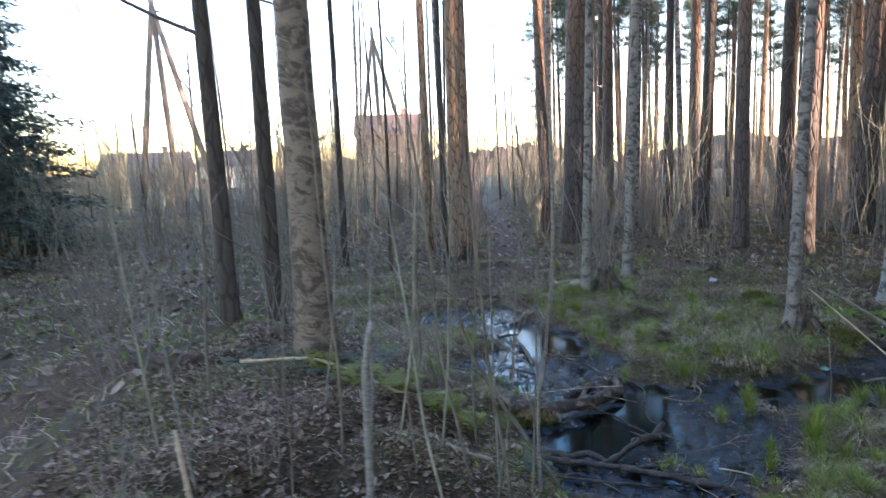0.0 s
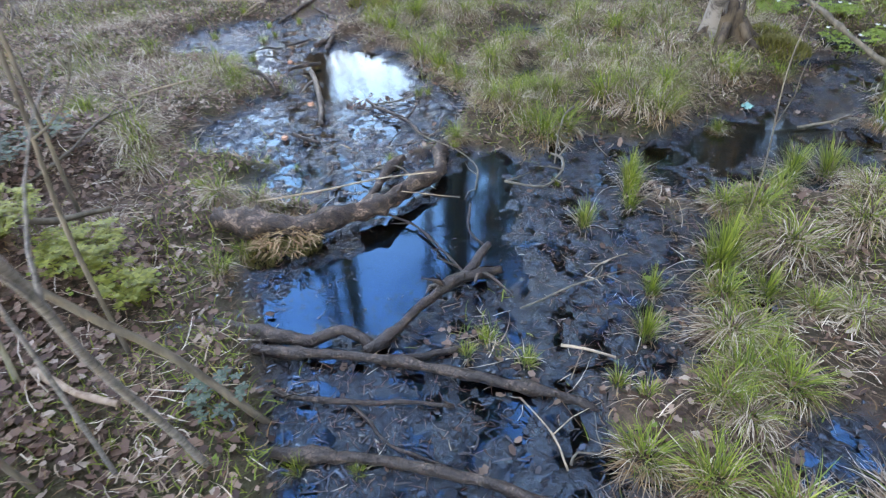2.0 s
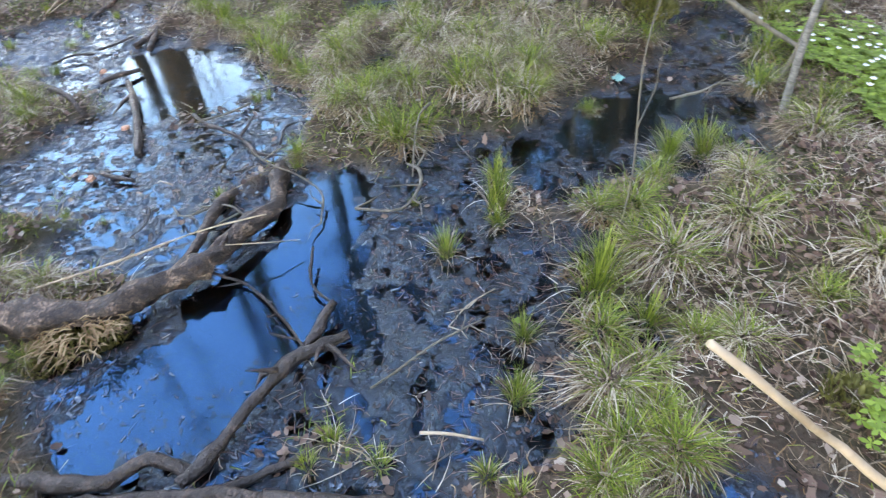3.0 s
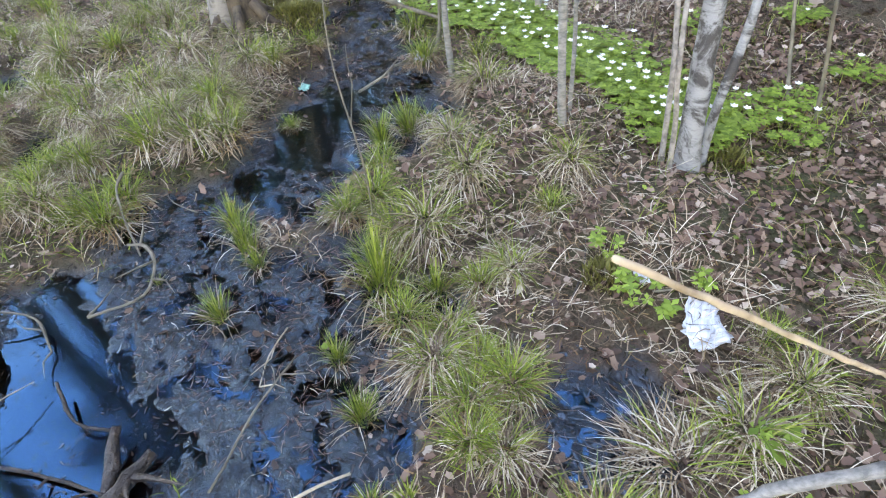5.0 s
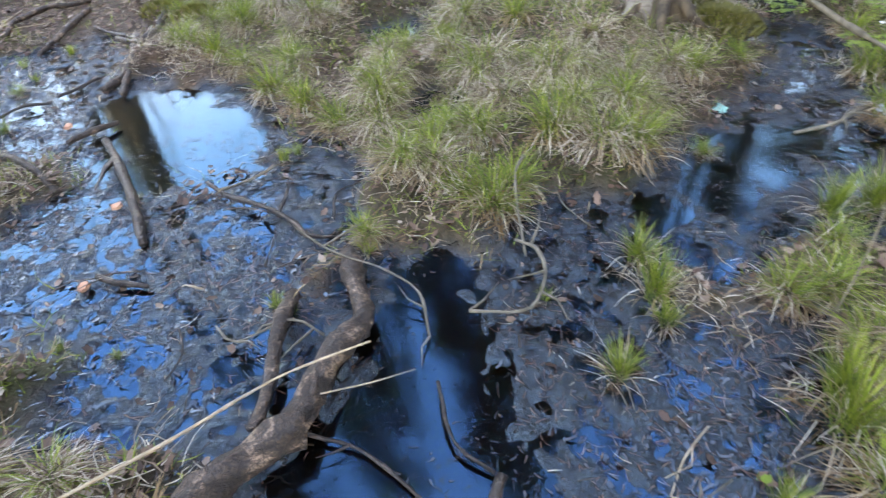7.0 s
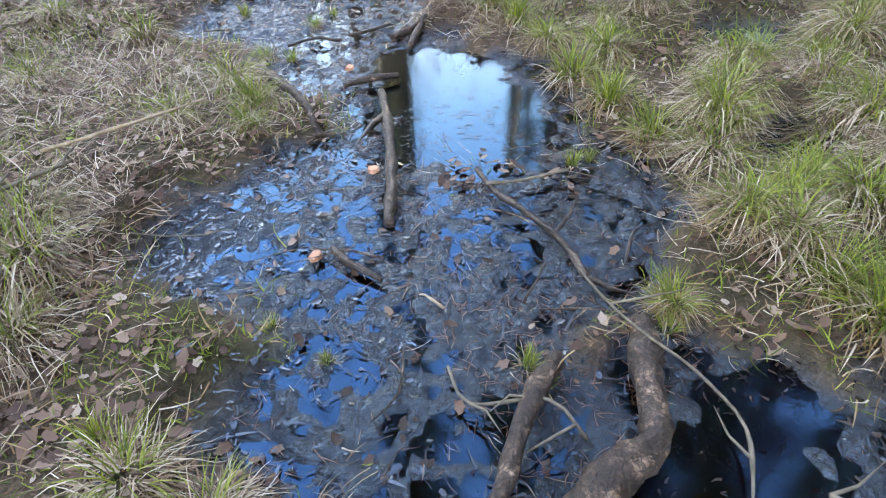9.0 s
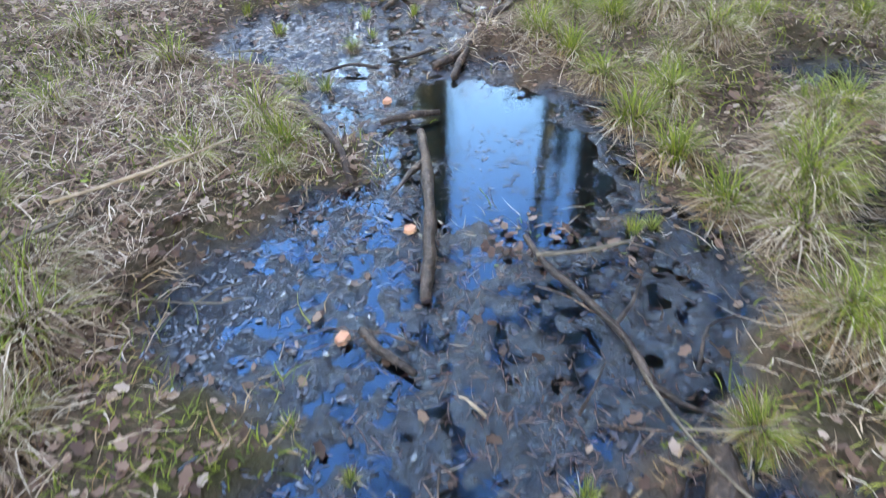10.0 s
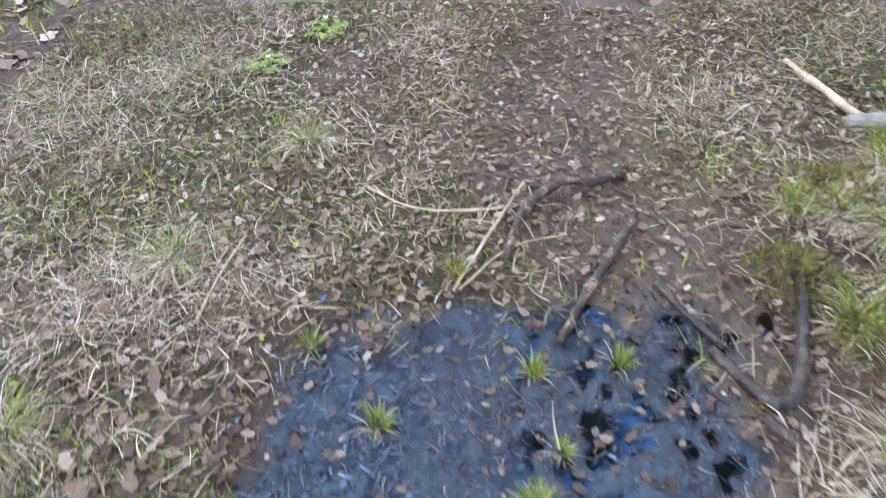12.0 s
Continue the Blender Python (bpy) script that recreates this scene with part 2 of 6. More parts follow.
M = {
    "ground": ground_material(),
    "water": water_material(),
    "birch": birch_bark("birch_bark", (0.22, 0.20, 0.175), (0.045, 0.038, 0.032), 0.49),
    "oldbirch": birch_bark("old_birch_bark", (0.19, 0.145, 0.105), (0.06, 0.042, 0.032), 0.47),
    "greybirch": birch_bark("grey_birch_bark", (0.22, 0.22, 0.21), (0.04, 0.035, 0.03), 0.46),
    "pine": plated_bark("pine_bark", (0.13, 0.10, 0.085), (0.30, 0.165, 0.10), 0.16),
    "redpine": plated_bark("orange_pine_bark", (0.42, 0.26, 0.155), (0.42, 0.25, 0.15), 0.05),
    "darkbark": plated_bark("dark_bark", (0.075, 0.062, 0.052), (0.11, 0.09, 0.07), 0.3),
    "twig": plain("bare_twig", (0.10, 0.088, 0.075), (0.26, 0.23, 0.20), 30),
    "haze": plain("olive_brushwood", (0.15, 0.145, 0.10), (0.30, 0.29, 0.21), 6),
    "sapling": plain("sapling_bark", (0.075, 0.065, 0.045), (0.17, 0.145, 0.105), 22, 0.75, 0.5, (1, 1, 0.3)),
    "sapgrey": plain("grey_sapling_bark", (0.10, 0.10, 0.09), (0.24, 0.225, 0.20), 26, 0.75, 0.5, (1, 1, 3)),
    "wetwood": fallen_wood("wet_dark_wood", (0.018, 0.013, 0.010), (0.065, 0.048, 0.038), (0.12, 0.085, 0.065), 0.42),
    "deadwood": fallen_wood("weathered_log_wood", (0.020, 0.013, 0.010), (0.10, 0.064, 0.044), (0.32, 0.215, 0.15), 0.62),
    "palewood": plain("pale_dry_wood", (0.26, 0.19, 0.12), (0.46, 0.36, 0.25), 18, 0.7, 0.4),
    "splitwood": plain("split_stump_wood", (0.22, 0.15, 0.10), (0.42, 0.32, 0.23), 24, 0.8, 0.8, (1, 1, 0.2)),
    "stump": plain("rotten_stump", (0.02, 0.014, 0.01), (0.11, 0.08, 0.05), 20, 0.9, 1.0, (1, 1, 0.3)),
    "grass": blades("green_grass", [(0.0, (0.045, 0.09, 0.012)), (0.4, (0.16, 0.235, 0.022)), (0.8, (0.27, 0.36, 0.032)), (1.0, (0.44, 0.44, 0.09))]),
    "straw": blades("dry_straw", [(0.0, (0.05, 0.028, 0.016)), (0.35, (0.24, 0.155, 0.09)), (0.65, (0.56, 0.42, 0.28)), (1.0, (0.92, 0.82, 0.65))]),
    "orange": blades("orange_straw", [(0.0, (0.17, 0.085, 0.03)), (0.5, (0.36, 0.21, 0.09)), (1.0, (0.60, 0.43, 0.23))]),
    "leaf": blades("dead_leaf", [(0.0, (0.06, 0.03, 0.02)), (0.4, (0.17, 0.09, 0.06)), (0.75, (0.32, 0.19, 0.13)), (0.93, (0.44, 0.31, 0.23)), (1.0, (0.62, 0.50, 0.40))], 0.55),
    "needle": blades("pine_needles", [(0.0, (0.03, 0.05, 0.024)), (1.0, (0.09, 0.12, 0.05))]),
    "spruce": blades("spruce_needles", [(0.0, (0.03, 0.065, 0.055)), (1.0, (0.10, 0.16, 0.135))]),
    "herb": blades("herb_leaves", [(0.0, (0.10, 0.19, 0.02)), (1.0, (0.32, 0.47, 0.07))]),
    "fern": blades("yellow_green_fern", [(0.0, (0.10, 0.13, 0.015)), (1.0, (0.30, 0.32, 0.045))]),
    "moss": blades("moss_tips", [(0.0, (0.10, 0.10, 0.02)), (1.0, (0.24, 0.22, 0.05))]),
    "bluegreen": blades("blue_green_leaves", [(0.0, (0.05, 0.10, 0.07)), (1.0, (0.12, 0.19, 0.13))]),
    "petal": plain("white_petal", (0.72, 0.72, 0.70), (0.82, 0.82, 0.80), 40, 0.5, 0.05),
    "carton": plain("dirty_white_board", (0.30, 0.33, 0.36), (0.60, 0.63, 0.66), 9, 0.5, 0.6, (1, 6, 1)),
    "debris": blades("mud_debris", [(0.0, (0.03, 0.016, 0.010)), (0.6, (0.13, 0.07, 0.045)), (1.0, (0.36, 0.235, 0.16))], 0.4),
    "wetdebris": blades("wet_blackened_debris", [(0.0, (0.008, 0.006, 0.005)), (0.7, (0.03, 0.02, 0.015)), (1.0, (0.08, 0.05, 0.035))], 0.16, (0.42, 0.74, 1.0)),
    "redneedle": blades("red_brown_needles", [(0.0, (0.07, 0.03, 0.02)), (0.6, (0.20, 0.09, 0.06)), (1.0, (0.36, 0.21, 0.14))], 0.5),
    "rust": plain("red_brown_boards", (0.085, 0.06, 0.055), (0.12, 0.08, 0.072), 3, 0.8, 0.2),
    "field": plain("far_field_grass", (0.12, 0.15, 0.06), (0.22, 0.22, 0.10), 0.4, 0.9, 0.3),
    "farwood": plain("far_wood", (0.05, 0.045, 0.04), (0.11, 0.085, 0.07), 0.35, 0.95, 0.2),
    "roof": plain("dark_roof_tin", (0.10, 0.07, 0.065), (0.16, 0.10, 0.09), 1, 0.6, 0.2),
    "pole": plain("grey_pole_timber", (0.13, 0.11, 0.09), (0.24, 0.20, 0.17), 8, 0.85, 0.5, (4, 4, 0.5)),
    "plaster": plain("pale_wall", (0.55, 0.5, 0.44), (0.65, 0.6, 0.52), 2, 0.8, 0.1),
    "glass": plain("window_glass", (0.03, 0.04, 0.05), (0.05, 0.06, 0.07), 1, 0.08, 0.0),
    "teal": plain("teal_plastic", (0.12, 0.42, 0.36), (0.22, 0.58, 0.50), 10, 0.3, 0.1),
    "brick": plain("orange_brick_shard", (0.50, 0.22, 0.13), (0.62, 0.32, 0.20), 30, 0.7, 0.4),
}

# ---- shape helpers ----
rng = np.random.default_rng(7)


def grid_noise(x, y, size, seed):
    """Smooth value noise from -1 to 1, with lumps of the given size in metres."""
    r = np.random.default_rng(seed)
    table = r.uniform(-1, 1, (256, 256))
    u, v = np.asarray(x) / size + 71.3, np.asarray(y) / size + 37.7
    i, j = np.floor(u).astype(int), np.floor(v).astype(int)
    fu, fv = u - i, v - j
    fu, fv = fu * fu * (3 - 2 * fu), fv * fv * (3 - 2 * fv)
    g = lambda a, b: table[(i + a) % 256, (j + b) % 256]
    return (g(0, 0) * (1 - fu) + g(1, 0) * fu) * (1 - fv) + (g(0, 1) * (1 - fu) + g(1, 1) * fu) * fv


def smooth(lo, hi, v):
    t = np.clip((v - lo) / (hi - lo), 0, 1)
    return t * t * (3 - 2 * t)


def blob(x, y, rounds):
    """Distance to the nearest of some rounds (x, y, radius); minus inside."""
    d = np.full(np.shape(x), 1e3)
    for cx, cy, r in rounds:
        d = np.minimum(d, np.hypot(x - cx, y - cy) - r)
    return d


POOL = [(0.80, 3.68, .14), (0.98, 3.82, .22), (1.25, 3.95, .26), (1.5, 4.15, .27), (1.66, 4.48, .22), (1.8, 4.7, .13), (1.15, 3.66, .14),
        (1.55, 3.9, .18), (3.3, 4.72, .24), (3.05, 4.6, .16), (2.75, 4.6, .12), (3.6, 4.72, .16)]
PUDDLE = [(0.84, 6.62, .15), (1.08, 6.55, .25), (1.2, 6.2, .25), (1.2, 5.88, .22), (0.98, 5.95, .17), (1.35, 6.0, .14), (0.95, 6.3, .2)]
MUD = [(1.2, 3.9, .55), (1.7, 4.2, .6), (2.1, 4.0, .42), (1.9, 3.6, .38), (2.3, 4.5, .38), (2.75, 4.45, .3), (3.2, 4.6, .35), (3.7, 4.75, .32),
       (4.1, 5.0, .26), (4.45, 5.4, .24), (4.7, 5.9, .22), (5.2, 6.7, .2), (1.0, 5.2, .42), (0.85, 4.75, .3), (1.15, 4.55, .3), (0.75, 5.65, .3),
       (1.3, 5.35, .3), (1.1, 6.2, .45), (0.7, 6.7, .4), (0.45, 7.05, .4), (0.05, 7.35, .35), (0.55, 7.45, .38), (0.35, 5.4, .2),
       (1.2, 3.2, .38), (1.1, 2.95, .3), (1.5, 2.95, .28), (1.25, 2.5, .3), (1.0, 2.2, .25), (2.48, 2.78, .13), (1.62, 5.55, .16), (2.42, 3.6, .16), (2.6, 3.9, .15), (2.62, 6.75, .17), (2.35, 5.75, .12), (3.5, 4.3, .2)]
BANK = [(-1.5, 3.6, 1.5), (-0.35, 3.1, .65), (-1.2, 4.9, .9), (-0.2, 2.0, .9), (-2.6, 5.3, 1.5), (-0.2, 0.3, 1.2), (-1.5, 1.5, 1.5), (-0.3, 3.9, .45)]
KNOLL = [(2.3, 5.9, .35), (2.9, 5.5, .5), (3.5, 5.8, .6), (2.2, 7.1, .5), (2.1, 8.1, .55), (1.95, 5.3, .2), (3.2, 6.6, .5), (2.85, 5.0, .15), (4.2, 7.5, .4), (3.6, 3.7, .5), (3.3, 2.9, .4)]


def wet_at(x, y):
    wob = 0.10 * grid_noise(x, y, 0.24, 3) + 0.06 * grid_noise(x, y, 0.09, 4)
    return blob(x, y, MUD) + wob


def deep_at(x, y):
    wob = 0.04 * grid_noise(x, y, 0.16, 5) + 0.02 * grid_noise(x, y, 0.06, 6)
    return blob(x, y, POOL + PUDDLE) + wob


def path_at(x, y):
    """How far a place is from the trodden path that goes on to the north."""
    line = 0.95 - 0.45 * smooth(7.6, 8.6, y) + 0.75 * smooth(8.8, 11.5, y) + 0.35 * smooth(12, 18, y)
    return np.abs(x - line) + 3 * np.clip(7.4 - y, 0, 1)


def height(x, y):
    """The ground's height at x, y; the water stands at 0."""
    x, y = np.asarray(x, float), np.asarray(y, float)
    far = np.hypot(x - 1.5, y - 5)
    land = 0.085 + 0.045 * grid_noise(x, y, 1.1, 1) + 0.022 * grid_noise(x, y, 0.31, 2) + 0.008 * grid_noise(x, y, 0.085, 8)
    land = land + 0.35 * smooth(6, 30, far) + 0.12 * grid_noise(x, y, 6.0, 9) * smooth(5, 14, far)
    bank = 0.36 * smooth(0.22, -0.75, blob(x, y, BANK))
    knoll = 0.09 * smooth(0.2, -0.25, blob(x, y, KNOLL))
    land = land + bank + knoll - 0.05 * smooth(0.5, 0.2, path_at(x, y))
    w = smooth(-0.02, 0.24, wet_at(x, y))
    mud = 0.003 + 0.005 * grid_noise(x, y, 0.15, 10) + 0.009 * grid_noise(x, y, 0.062, 11) + 0.013 * grid_noise(x, y, 0.034, 12)
    h = mud * (1 - w) + land * w
    d = smooth(0.02, -0.12, deep_at(x, y))
    return h * (1 - d) - (0.035 + 0.06 * smooth(1.7, 1.3, x)) * d + 0.012 * d * grid_noise(x, y, 0.09, 14)


def mesh_object(name, verts, faces, material, parent=None, label="", smoothed=True):
    """One mesh object from arrays."""
    me = bpy.data.meshes.new(name)
    me.from_pydata(verts, [], faces)
    for mt in (material if isinstance(material, list) else [material]):
        me.materials.append(mt)
    if smoothed:
        me.shade_smooth()
    ob = new(name, me)
    ob.parent = parent
    return tagged(ob, label)


def fast_mesh(name, verts, faces, material):
    """One mesh from numpy arrays of triangles or quads."""
    me = bpy.data.meshes.new(name)
    k = faces.shape[1]
    me.vertices.add(len(verts))
    me.vertices.foreach_set("co", np.ascontiguousarray(verts, np.float32).ravel())
    me.loops.add(faces.size)
    me.loops.foreach_set("vertex_index", np.ascontiguousarray(faces, np.int32).ravel())
    me.polygons.add(len(faces))
    me.polygons.foreach_set("loop_start", np.arange(0, faces.size, k, dtype=np.int32))
    me.materials.append(material)
    me.update(calc_edges=True)
    me.shade_smooth()
    return me


def thing(name, x, y, z=None, label="", category="", group="", kind=""):
    ob = new(name)
    ob.location = (x, y, float(height(x, y)) if z is None else z)
    return tagged(ob, label, category, group, kind)


def part(name, me, parent, label=""):
    ob = new(name, me)
    ob.parent = parent
    many = name in ("green_foliage", "dry_foliage", "old_foliage", "branches", "crown", "leaves", "stems", "moss", "twigs", "side_twigs")
    return tagged(ob, label, kind="stuff" if many else "")


class Tubes:
    """Gathers round tapering tubes into one mesh."""

    def __init__(self):
        self.v, self.f = [], []

    def add(self, pts, radii, sides=6, wobble=0.0, seed=0, cap=True):
        pts = [Vector(p) for p in pts]
        base, n = len(self.v), len(pts)
        side = None
        r = random.Random(seed)
        for k, p in enumerate(pts):
            ahead = (pts[min(k + 1, n - 1)] - pts[max(k - 1, 0)]).normalized()
            if side is None:
                side = ahead.orthogonal().normalized()
            side = (side - ahead * side.dot(ahead)).normalized()
            up = ahead.cross(side)
            for s in range(sides):
                t = 2 * math.pi * s / sides
                rad = radii[k] * (1 + wobble * r.uniform(-1, 1))
                self.v.append(p + (side * math.cos(t) + up * math.sin(t)) * rad)
        for k in range(n - 1):
            for s in range(sides):
                a, b = base + k * sides + s, base + k * sides + (s + 1) % sides
                self.f.append((a, b, b + sides, a + sides))
        if cap and sides > 3:
            self.f.append(tuple(base + s for s in reversed(range(sides))))
            self.f.append(tuple(base + (n - 1) * sides + s for s in range(sides)))
        return self

    def mesh(self, name, material):
        me = bpy.data.meshes.new(name)
        me.from_pydata(self.v, [], self.f)
        me.materials.append(material)
        me.shade_smooth()
        return me


def spline(pts, step):
    """A smooth line through the points, with about one point a step."""
    pts = [Vector(p) for p in pts]
    ext = [pts[0] * 2 - pts[1], *pts, pts[-1] * 2 - pts[-2]]
    out = []
    for k in range(len(pts) - 1):
        a, b, c, d = ext[k:k + 4]
        m = max(2, int((c - b).length / step))
        for s in range(m):
            t = s / m
            out.append(0.5 * (2 * b + (c - a) * t + (2 * a - 5 * b + 4 * c - d) * t * t + (3 * b - a - 3 * c + d) * t ** 3))
    return out + [pts[-1]]


# ---- ground and water ----
def axis(lo, hi, step, out):
    """Steps that are fine between lo and hi and widen out to the horizon."""
    core = np.arange(lo, hi + step / 2, step)
    grow = np.cumsum(step * 1.09 ** np.arange(1, 400))
    grow = grow[grow < out]
    return np.concatenate([(lo - grow)[::-1], core, hi + grow])


gx, gy = axis(-0.8, 4.8, 0.017, 500), axis(1.8, 9.2, 0.017, 700)
X, Y = np.meshgrid(gx, gy)
Z = height(X, Y)
nx, ny = len(gx), len(gy)
idx = np.arange(nx * ny).reshape(ny, nx)
quads = np.stack([idx[:-1, :-1], idx[:-1, 1:], idx[1:, 1:], idx[1:, :-1]], -1).reshape(-1, 4)
ground_mesh = fast_mesh("ground", np.stack([X, Y, Z], -1).reshape(-1, 3), quads, M["ground"])
wet = smooth(0.14, 0.0, wet_at(X, Y))
mossy = np.clip(0.45 + 0.7 * grid_noise(X, Y, 0.8, 21) + 0.5 * smooth(0.3, -0.2, blob(X, Y, KNOLL)), 0, 1)
trod = 0.85 * smooth(0.55, 0.25, path_at(X, Y) + 0.1 * grid_noise(X, Y, 0.3, 22))
col = ground_mesh.color_attributes.new("wet", "FLOAT_COLOR", "POINT")
col.data.foreach_set("color", np.stack([wet, mossy, trod, np.ones_like(wet)], -1).astype(np.float32).ravel())
tagged(new("ground", ground_mesh), "brown leaf-strewn forest floor with black mud and mossy humps", "ground", kind="structure")

wx, wy = np.arange(0.3, 5.6, 0.06), np.arange(1.9, 8.0, 0.06)
WX, WY = np.meshgrid(wx, wy)
wi = np.arange(WX.size).reshape(WX.shape)
keep = (wet_at(WX, WY) < 0.22)
q = np.stack([wi[:-1, :-1], wi[:-1, 1:], wi[1:, 1:], wi[1:, :-1]], -1)
q = q[keep[:-1, :-1] | keep[:-1, 1:] | keep[1:, 1:] | keep[1:, :-1]]
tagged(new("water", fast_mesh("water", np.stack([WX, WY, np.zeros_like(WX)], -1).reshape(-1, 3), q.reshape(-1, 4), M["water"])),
       "still brown bog water between mud and sedge, its sky reflections tinted blue", "water", kind="structure")


# ---- trees ----
def trunk_line(h, lean, bend, seed):
    r = random.Random(seed)
    a = r.uniform(0, 6.28)
    out = []
    for k in range(15):
        t = (k / 14) ** 1.3
        s = math.sin(t * 3.1 + a) - math.sin(a)
        out.append(Vector((lean[0] * t * h + bend * s * math.cos(a), lean[1] * t * h + bend * s * math.sin(a), t * h - 0.12)))
    return out


def flare(z, r, root):
    return r * (1 + root * math.exp(-max(z, 0) / (1.3 * r + 0.02)))


def bare_branches(tb, tr, line, h, r0, seed, lo, count, spread, droop=0.0, level=2):
    r = random.Random(seed)
    for n in range(count):
        t = lo + (1 - lo) * (n + r.random()) / count
        k = min(13, int((t ** (1 / 1.3)) * 14))
        p = line[k].lerp(line[k + 1], r.random())
        a = r.uniform(0, 6.28)
        ln = spread * (1.15 - t) * r.uniform(0.5, 1.1)
        d = Vector((math.cos(a), math.sin(a), r.uniform(0.2, 0.9)))
        rad = max(0.006, r0 * (1 - t) * 0.32)
        pts, rr = [p], [rad]
        for s in range(5):
            d = (d.normalized() + Vector((r.uniform(-.3, .3), r.uniform(-.3, .3), r.uniform(-.25, .25) - droop * s * 0.1)))
            pts.append(pts[-1] + d.normalized() * ln / 5)
            rr.append(rad * (1 - (s + 1) / 5.5))
        tb.add(pts, rr, 4, cap=False)
        if level > 1:
            for q in range(8):
                b = pts[r.randint(1, 5)]
                dd = Vector((r.uniform(-1, 1), r.uniform(-1, 1), r.uniform(-.5 - droop, .7))).normalized()
                w = [b]
                for s in range(3):
                    dd = (dd + Vector((r.uniform(-.3, .3), r.uniform(-.3, .3), r.uniform(-.3, .2) - droop * .2))).normalized()
                    w.append(w[-1] + dd * ln * 0.14)
                tb.add(w, [max(0.006, rad * .4), 0.005, 0.004, 0.0025], 3, cap=False)


def needle_cloud(centres, per, length, width, seed, flat=0.6):
    r = np.random.default_rng(seed)
    c = np.repeat(np.array(centres), per, 0)
    n = len(c)
    d = r.normal(size=(n, 3)) * (1, 1, flat)
    d /= np.linalg.norm(d, axis=1)[:, None]
    o = c + r.normal(size=(n, 3)) * length * (0.8, 0.8, 0.35)
    side = np.cross(d, r.normal(size=(n, 3)))
    side /= np.linalg.norm(side, axis=1)[:, None]
    tip = o + d * length * r.uniform(0.6, 1.2, (n, 1))
    v = np.stack([o - side * width, o + side * width, tip], 1).reshape(-1, 3)
    return v, np.arange(n * 3).reshape(-1, 3)


def make_tree(name, h, r, bark, lean=(0, 0), bend=0.1, seed=1, crown="bare", lo=0.45, count=26, spread=3.0, root=0.5, label="", category="tree", group=""):
    top = thing(name, 0, 0, 0, label, category, group)
    line = spline(trunk_line(h, lean, bend, seed), h / 40)
    n = len(line)
    radii = [flare(p.z, r * (1 - 0.86 * (k / n) ** 1.1), root) for k, p in enumerate(line)]
    part("trunk", Tubes().add(line, radii, 14, 0.04, seed).mesh("trunk", M[bark]), top)
    coarse = trunk_line(h, lean, bend, seed)
    if crown == "bare":
        tb = Tubes()
        bare_branches(tb, None, coarse, h, r, seed + 1, lo, count, spread, 0.25)
        part("branches", tb.mesh("branches", M["twig"]), top)
    elif crown == "pine":
        tb, rr, centres = Tubes(), random.Random(seed + 2), []
        for k in range(count):
            t = lo + (1 - lo) * (k + rr.random()) / count
            i = min(13, int((t ** (1 / 1.3)) * 14))
            p, a = coarse[i].lerp(coarse[i + 1], rr.random()), rr.uniform(0, 6.28)
            ln = spread * (1.1 - t) * rr.uniform(0.5, 1.2) + 0.3
            dead = t < lo + 0.15
            e = p + Vector((math.cos(a) * ln, math.sin(a) * ln, rr.uniform(-0.1, 0.5) * ln))
            mid = p.lerp(e, 0.5) + Vector((0, 0, rr.uniform(-.1, .25)))
            tb.add([p, mid, e], [0.035, 0.02, 0.008], 4, cap=False)
            if not dead:
                for q in range(7):
                    s = rr.uniform(0.45, 1.05)
                    centres.append(p.lerp(e, s) + Vector((rr.uniform(-.35, .35), rr.uniform(-.35, .35), rr.uniform(-.1, .3))))
        part("branches", tb.mesh("branches", M["darkbark"]), top)
        v, f = needle_cloud(centres, 34, 0.26, 0.022, seed, 0.7)
        part("crown", fast_mesh("crown", v, f, M["needle"]), top)
    elif crown == "spruce":
        tb, rr, centres = Tubes(), random.Random(seed + 3), []
        for k in range(count):
            t = lo + (1 - lo) * k / count
            i = min(13, int((t ** (1 / 1.3)) * 14))
            p, a = coarse[i].lerp(coarse[i + 1], 0.5), k * 2.4 + rr.uniform(-.4, .4)
            p = Vector((p.x, p.y, t * h))
            ln = spread * (1.03 - t) * rr.uniform(0.8, 1.1)
            e = p + Vector((math.cos(a) * ln, math.sin(a) * ln, -0.22 * ln))
            tb.add([p, p.lerp(e, .5), e], [0.03, 0.018, 0.008], 4, cap=False)
            for q in range(max(3, int(ln * 5))):
                s = (q + 0.8) / (ln * 5)
                off = rr.uniform(-.35, .35) * ln * (1 - s * .6)
                centres.append(p.lerp(e, s) + Vector((-math.sin(a) * off, math.cos(a) * off, -.08 - .1 * abs(off))))
        part("branches", tb.mesh("branches", M["darkbark"]), top)
        v, f = needle_cloud(centres, 30, 0.24, 0.03, seed, 0.35)
        part("crown", fast_mesh("crown", v, f, M["spruce"]), top)
    return top


def stand(tree, x, y, turn=0.0, size=1.0, lean=0.0):
    tree.matrix_basis = pose(x, y, float(height(x, y)) - 0.03, lean, 0, turn)
    tree.scale = (size,) * 3
    return tree


def again(tree, x, y, turn, size=1.0, lean=0.0):
    t = copy_thing(tree, pose(x, y, float(height(x, y)) - 0.03, lean, 0, turn))
    t.scale = (size * tree.scale[0],) * 3
    return t


